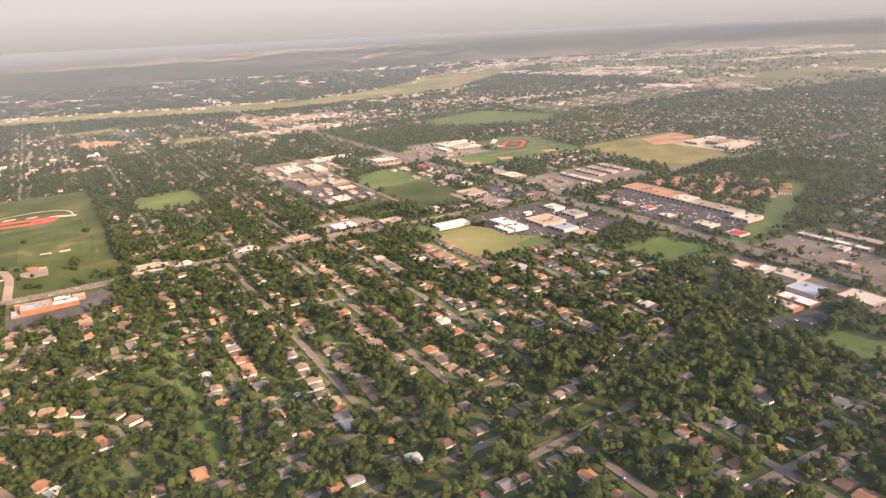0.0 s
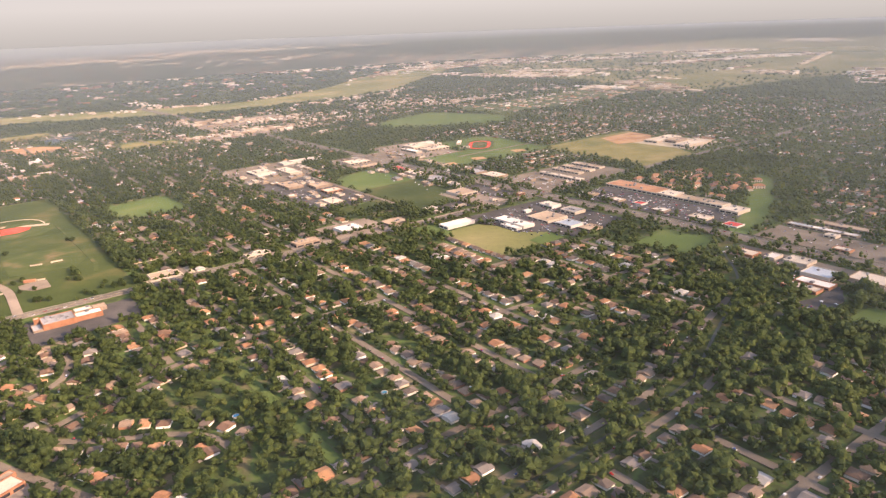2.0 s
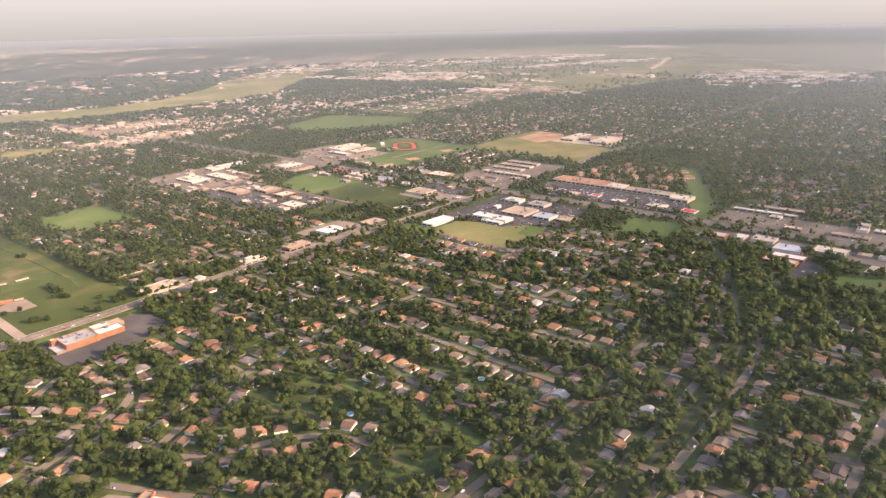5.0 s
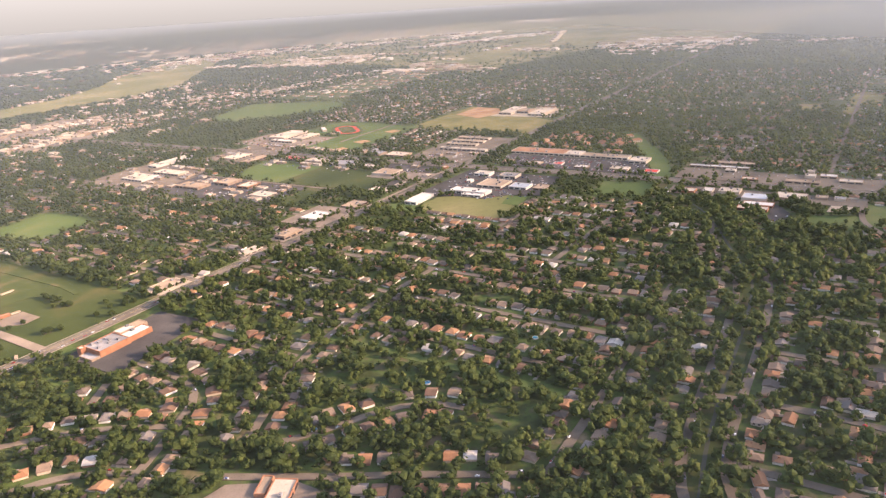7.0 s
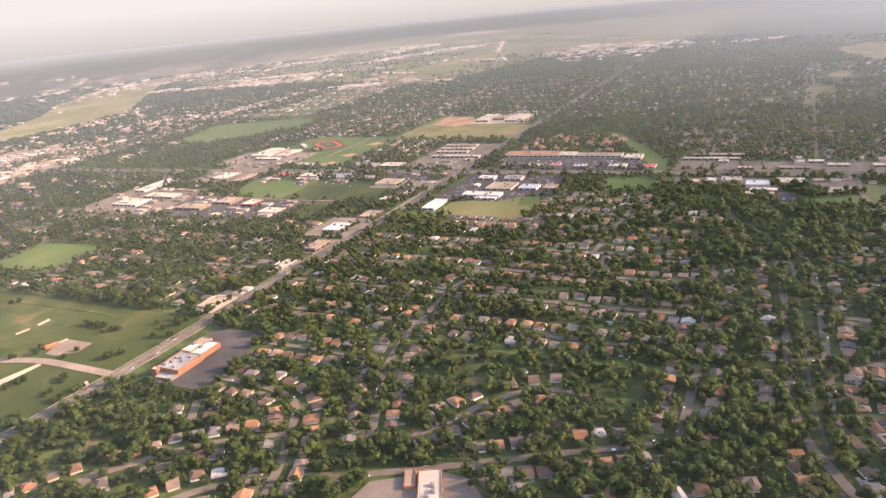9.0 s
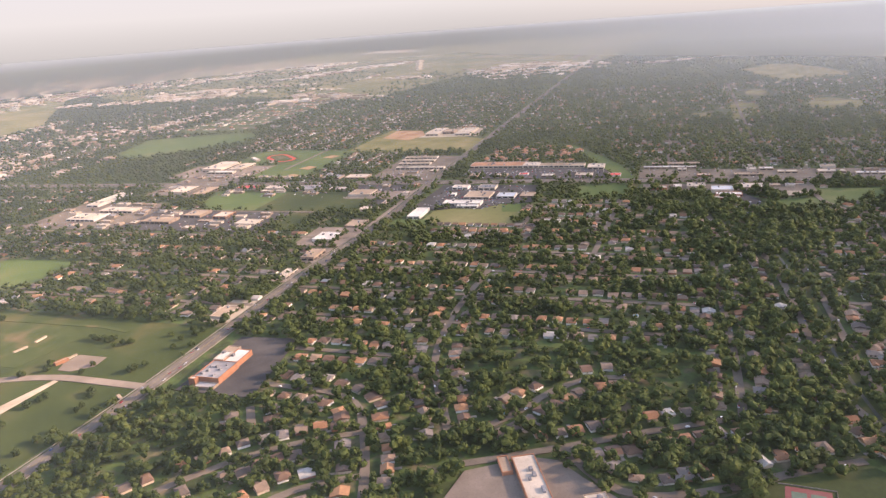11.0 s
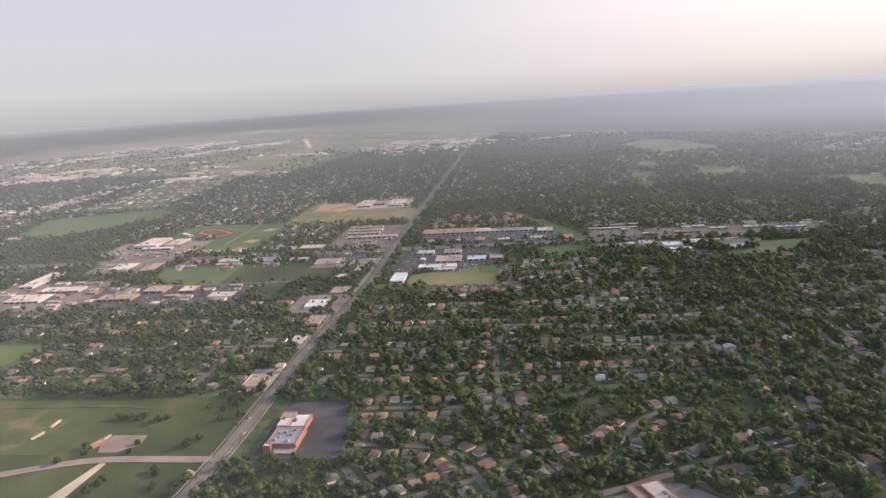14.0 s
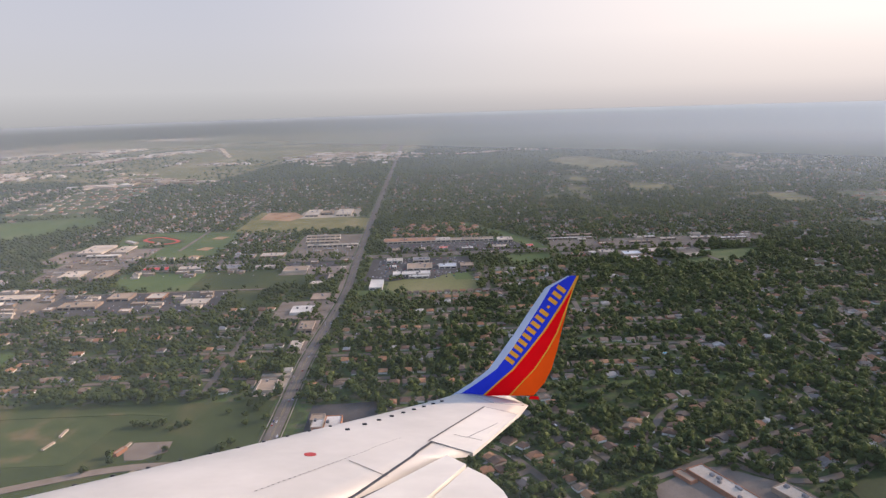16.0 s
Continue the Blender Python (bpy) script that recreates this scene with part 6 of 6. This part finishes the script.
tagged(wing, "white airliner wing with a blue, red and orange winglet, in flight", "aircraft wing")


def loft(name, stations, mat, thick, parent, bulge=0.06, label=""):
    """A wing panel between stations (outboard distance, front x, rear x): curved above, flatter below."""
    prof = [(1, 0.0), (0.85, 0.35), (0.65, 0.75), (0.45, 0.98), (0.28, 1.0), (0.14, 0.82), (0.05, 0.48), (0, 0), (0.05, -0.4), (0.3, -0.7), (0.7, -0.5)]
    V, k = [], len(prof)
    for d, x0, x1 in stations:
        c = x1 - x0
        V += [wing_point(x0 + c * s, d, z * thick * c - thick * c * 0.75) for s, z in prof]
    F = [(r * k + i, r * k + (i + 1) % k, (r + 1) * k + (i + 1) % k, (r + 1) * k + i) for r in range(len(stations) - 1) for i in range(k)]
    ob = put(name, V, F, mat, parent=parent, label=label)
    caps = [tuple(range(k)), tuple(range((len(stations) - 1) * k, len(stations) * k))]
    bm = bmesh.new()
    bm.from_mesh(ob.data)
    bm.verts.ensure_lookup_table()
    for c in caps:
        bm.faces.new([bm.verts[i] for i in c])
    bmesh.ops.recalc_face_normals(bm, faces=bm.faces)
    bm.to_mesh(ob.data)
    bm.free()
    for p in ob.data.polygons:
        p.use_smooth = len(p.vertices) == 4
    return ob


STATIONS = [(14.9, 0.22, 1.36), (13.7, -0.44, 1.62), (12.4, -1.20, 1.30), (9.4, -3.0, 0.30), (9.2, -3.12, -0.04), (7.0, -4.45, -1.0), (4.5, -5.95, -2.08), (2.6, -7.1, -2.9)]


def skin_height(x, d):
    """Height of the upper skin over the mean plane."""
    s = np.array(STATIONS[::-1])
    x0, x1 = np.interp(d, s[:, 0], s[:, 1]), np.interp(d, s[:, 0], s[:, 2])
    z = np.interp((x - x0) / (x1 - x0), (0, 0.05, 0.14, 0.28, 0.45, 0.65, 0.85, 1), (0, 0.48, 0.82, 1, 0.98, 0.75, 0.35, 0))
    return 0.05 * (x1 - x0) * (z - 0.75)


def slab(name, pts, lift, mat, parent, thick=0.03, label="", follow=False):
    """A flat panel on the wing from plan corners (x, d); with follow it lies on the skin."""
    n = len(pts)
    up = [lift + (skin_height(x, d) if follow else 0.0) for x, d in pts]
    V = [wing_point(x, d, h) for (x, d), h in zip(pts, up)] + [wing_point(x, d, h - thick) for (x, d), h in zip(pts, up)]
    bm = bmesh.new()
    vs = [bm.verts.new(v) for v in V]
    bm.faces.new(vs[:n])
    bm.faces.new(vs[n:][::-1])
    for i in range(n):
        bm.faces.new((vs[i], vs[n + i], vs[n + (i + 1) % n], vs[(i + 1) % n]))
    bmesh.ops.recalc_face_normals(bm, faces=bm.faces)
    me = bpy.data.meshes.new(name)
    bm.to_mesh(me)
    bm.free()
    me.materials.append(mat)
    ob = new(name, me)
    ob.parent = parent
    return tagged(ob, label)


def seam(a, b, width=0.02, lift=0.006, parent=None):
    (x0, d0), (x1, d1) = a, b
    l = math.hypot(x1 - x0, d1 - d0)
    ox, od = -(d1 - d0) / l * width / 2, (x1 - x0) / l * width / 2
    V, F = [], []
    for k in range(13):
        x, d = x0 + (x1 - x0) * k / 12, d0 + (d1 - d0) * k / 12
        for s in (-1, 1):
            V.append(wing_point(x + s * ox, d + s * od, skin_height(x, d) + lift))
    F = [(2 * k, 2 * k + 1, 2 * k + 3, 2 * k + 2) for k in range(12)]
    return put("panel_seam", V, F, M_gap, parent=parent)


loft("wing_skin", STATIONS, M_skin, 0.05, wing, label="pale grey painted wing skin")
aileron = slab("aileron", [(0.75, 12.96), (1.3, 12.55), (0.4, 9.6), (-0.17, 10.0)], 0.014, M_flap, wing, 0.05, "white aileron panel", True)
for a, b, w in (((0.75, 13.0), (-0.2, 9.98), 0.03), ((0.74, 12.98), (1.3, 12.57), 0.02), ((-0.18, 9.98), (0.4, 9.56), 0.02), ((0.9, 11.69), (0.35, 10.42), 0.016), ((0.35, 10.42), (0.16, 10.52), 0.016), ((-1.13, 8.71), (-0.63, 8.24), 0.014)):
    seam(a, b, w, 0.02 if a[0] > -0.3 else 0.007, wing)
# dark strips laid on the skin, painting the shade of the flap cove
seam((-0.14, 10.0), (-0.9, 7.5), 0.05, 0.012, wing)
seam((-0.9, 7.5), (-2.2, 4.3), 0.05, 0.012, wing)
# a dotted line of fasteners along the rear spar
for k in range(34):
    t = k / 33
    seam((-1.9 + 1.29 * t, 7.28 + 2.72 * t), (-1.878 + 1.29 * t, 7.326 + 2.72 * t), 0.012, 0.006, wing)
# a dark slab fills the cove in place of its shade
slab("flap_cove", [(-0.1, 9.45), (-1.2, 6.9), (-2.4, 4.2), (-1.95, 4.2), (-0.92, 6.9), (0.1, 9.35)], -0.12, M_gap, wing, 0.06, "dark slab put in for the shade before the lowered flaps")
slab("fore_flap", [(0.05, 9.33), (0.28, 8.8), (-0.28, 6.95), (-1.3, 4.2), (-2.0, 4.2), (-0.97, 6.9)], -0.08, M_flap, wing, 0.06, "pale fore flap")
seam((0.3, 8.8), (-0.26, 6.95), 0.03, -0.07, wing)
slab("main_flap", [(0.3, 8.8), (0.5, 8.35), (0.64, 7.7), (0.7, 7.0), (0.1, 4.2), (-1.25, 4.2), (-0.24, 6.95)], -0.11, M_flap, wing, 0.07, "pale lowered main flap with a rounded end")
slab("trim_tab", [(1.05, 12.1), (0.9, 11.7), (0.37, 10.45), (0.56, 10.35)], 0.02, M_flap, aileron, 0.02, "narrow white trim tab", True)
slab("tip_patch", [(0.62, 14.4), (1.3, 14.0), (1.52, 13.62), (0.95, 13.55)], 0.012, M_flap, wing, 0.02, "pale tip panel below the winglet", True)
# small fins in a row on the upper skin
def fin(x, d, size):
    c = wing_point(x, d, skin_height(x, d) + 0.012)
    V, F = box(c[0] - size, c[0] + size, c[1] - 0.03, c[1] + 0.4 * size, c[2] - 0.012, c[2] + 0.012)
    put("vortex_fin", V, F, M_gap, parent=wing, label="small dark upright fin")
for k in range(9):
    t = k / 8
    fin(-1.38 + 1.36 * t ** 0.92, 10.45 + 3.05 * t ** 0.92, 0.034)
for k in range(11):
    t = k / 10
    fin(-1.7 - 2.45 * t, 10.9 - 3.6 * t, 0.022)
t = np.linspace(0, 2 * math.pi, 17)[:-1]
slab("red_mark", [(-1.63 + 0.075 * math.cos(a), 8.87 + 0.09 * math.sin(a)) for a in t], 0.006, M_mark, wing, 0.01, "small dark red oval mark on the skin", True)

# winglet: rows of height, and for each the borders of its colour bands, front to rear
HEIGHT = (-0.02, 0.25, 0.51, 0.91, 1.26, 1.76, 2.16, 2.4)
FRONT = (0.16, 0.59, 0.92, 1.21, 1.46, 1.79, 2.07, 2.52)
BARE = (0.30, 0.72, 1.08, 1.39, 1.62, 1.94, 2.18, 2.56)
BLUE = (0.82, 1.12, 1.42, 1.75, 2.03, 2.36, 2.60, 2.72)
RED = (1.35, 1.60, 1.85, 2.12, 2.31, 2.505, 2.645, 2.748)
REAR = (1.83, 2.06, 2.19, 2.31, 2.39, 2.515, 2.65, 2.75)


def winglet_point(x, h, out=0.0):
    d = 14.87 - 0.55 * (x - 0.28) + 0.12 * h + out
    k = d / 14.6
    return (x * k, (h - 2.94) * k, -d)



def band(name, left, right, mat, front=0.0, thick=0.07, label=""):
    n = len(HEIGHT)
    V = [winglet_point(x, h, f) for f in (front, front + thick) for row in (left, right) for x, h in zip(row, HEIGHT)]
    F = []
    for i in range(n - 1):
        a, b, c, d = i, n + i, 2 * n + i, 3 * n + i
        F += [(a, b, b + 1, a + 1), (c, c + 1, d + 1, d), (a, a + 1, c + 1, c), (b, d, d + 1, b + 1)]
    F += [(0, 2 * n, 3 * n, n), (n - 1, 2 * n - 1, 4 * n - 1, 3 * n - 1)]
    ob = put(name, V, F, mat, parent=wing, label=label)
    bm = bmesh.new()
    bm.from_mesh(ob.data)
    bmesh.ops.recalc_face_normals(bm, faces=bm.faces)
    bm.to_mesh(ob.data)
    bm.free()
    return ob


band("winglet_edge", FRONT, BARE, M_bare, label="bare metal leading edge of the winglet")
blue = band("winglet_blue", BARE, BLUE, M_blue, label="blue painted band of the winglet")
band("winglet_red", BLUE, RED, M_bright_red, label="red painted band of the winglet")
band("winglet_orange", RED, REAR, M_tail_orange, label="orange painted band of the winglet")
band("winglet_stripe", [x - 0.022 for x in BLUE], [x + 0.022 for x in BLUE], M_gold, -0.006, 0.02, "thin gold stripe")
band("winglet_stripe", [x - 0.018 for x in RED], [min(x + 0.018, y) for x, y in zip(RED, REAR)], M_gold, -0.006, 0.02, "thin gold stripe")
# a row of plain gold bars where the marking stands
for k in range(13):
    t = k / 12
    x, h = 1.35 + 1.04 * t, 0.69 + 1.44 * t
    w, l = (0.028, 0.028) if k == 9 else (0.042, 0.1)
    cx, cz = 0.60, 0.80
    V = [winglet_point(x + cx * a - cz * b, h + cz * a + cx * b, f) for f in (-0.008, 0.02) for a, b in ((-w, -l), (w, -l), (w, l), (-w, l))]
    put("marking_bar", V, box(0, 1, 0, 1, 0, 1)[1], M_gold, parent=blue, label="plain gold bar on the winglet")
V = [winglet_point(x, h, f) for f in (-0.05, 0.05) for x, h in ((1.74, -0.1), (1.95, -0.1), (1.93, -0.04), (1.76, -0.03))]
put("tip_light", V, box(0, 1, 0, 1, 0, 1)[1], M_bright_red, parent=wing, label="small red tip light housing")
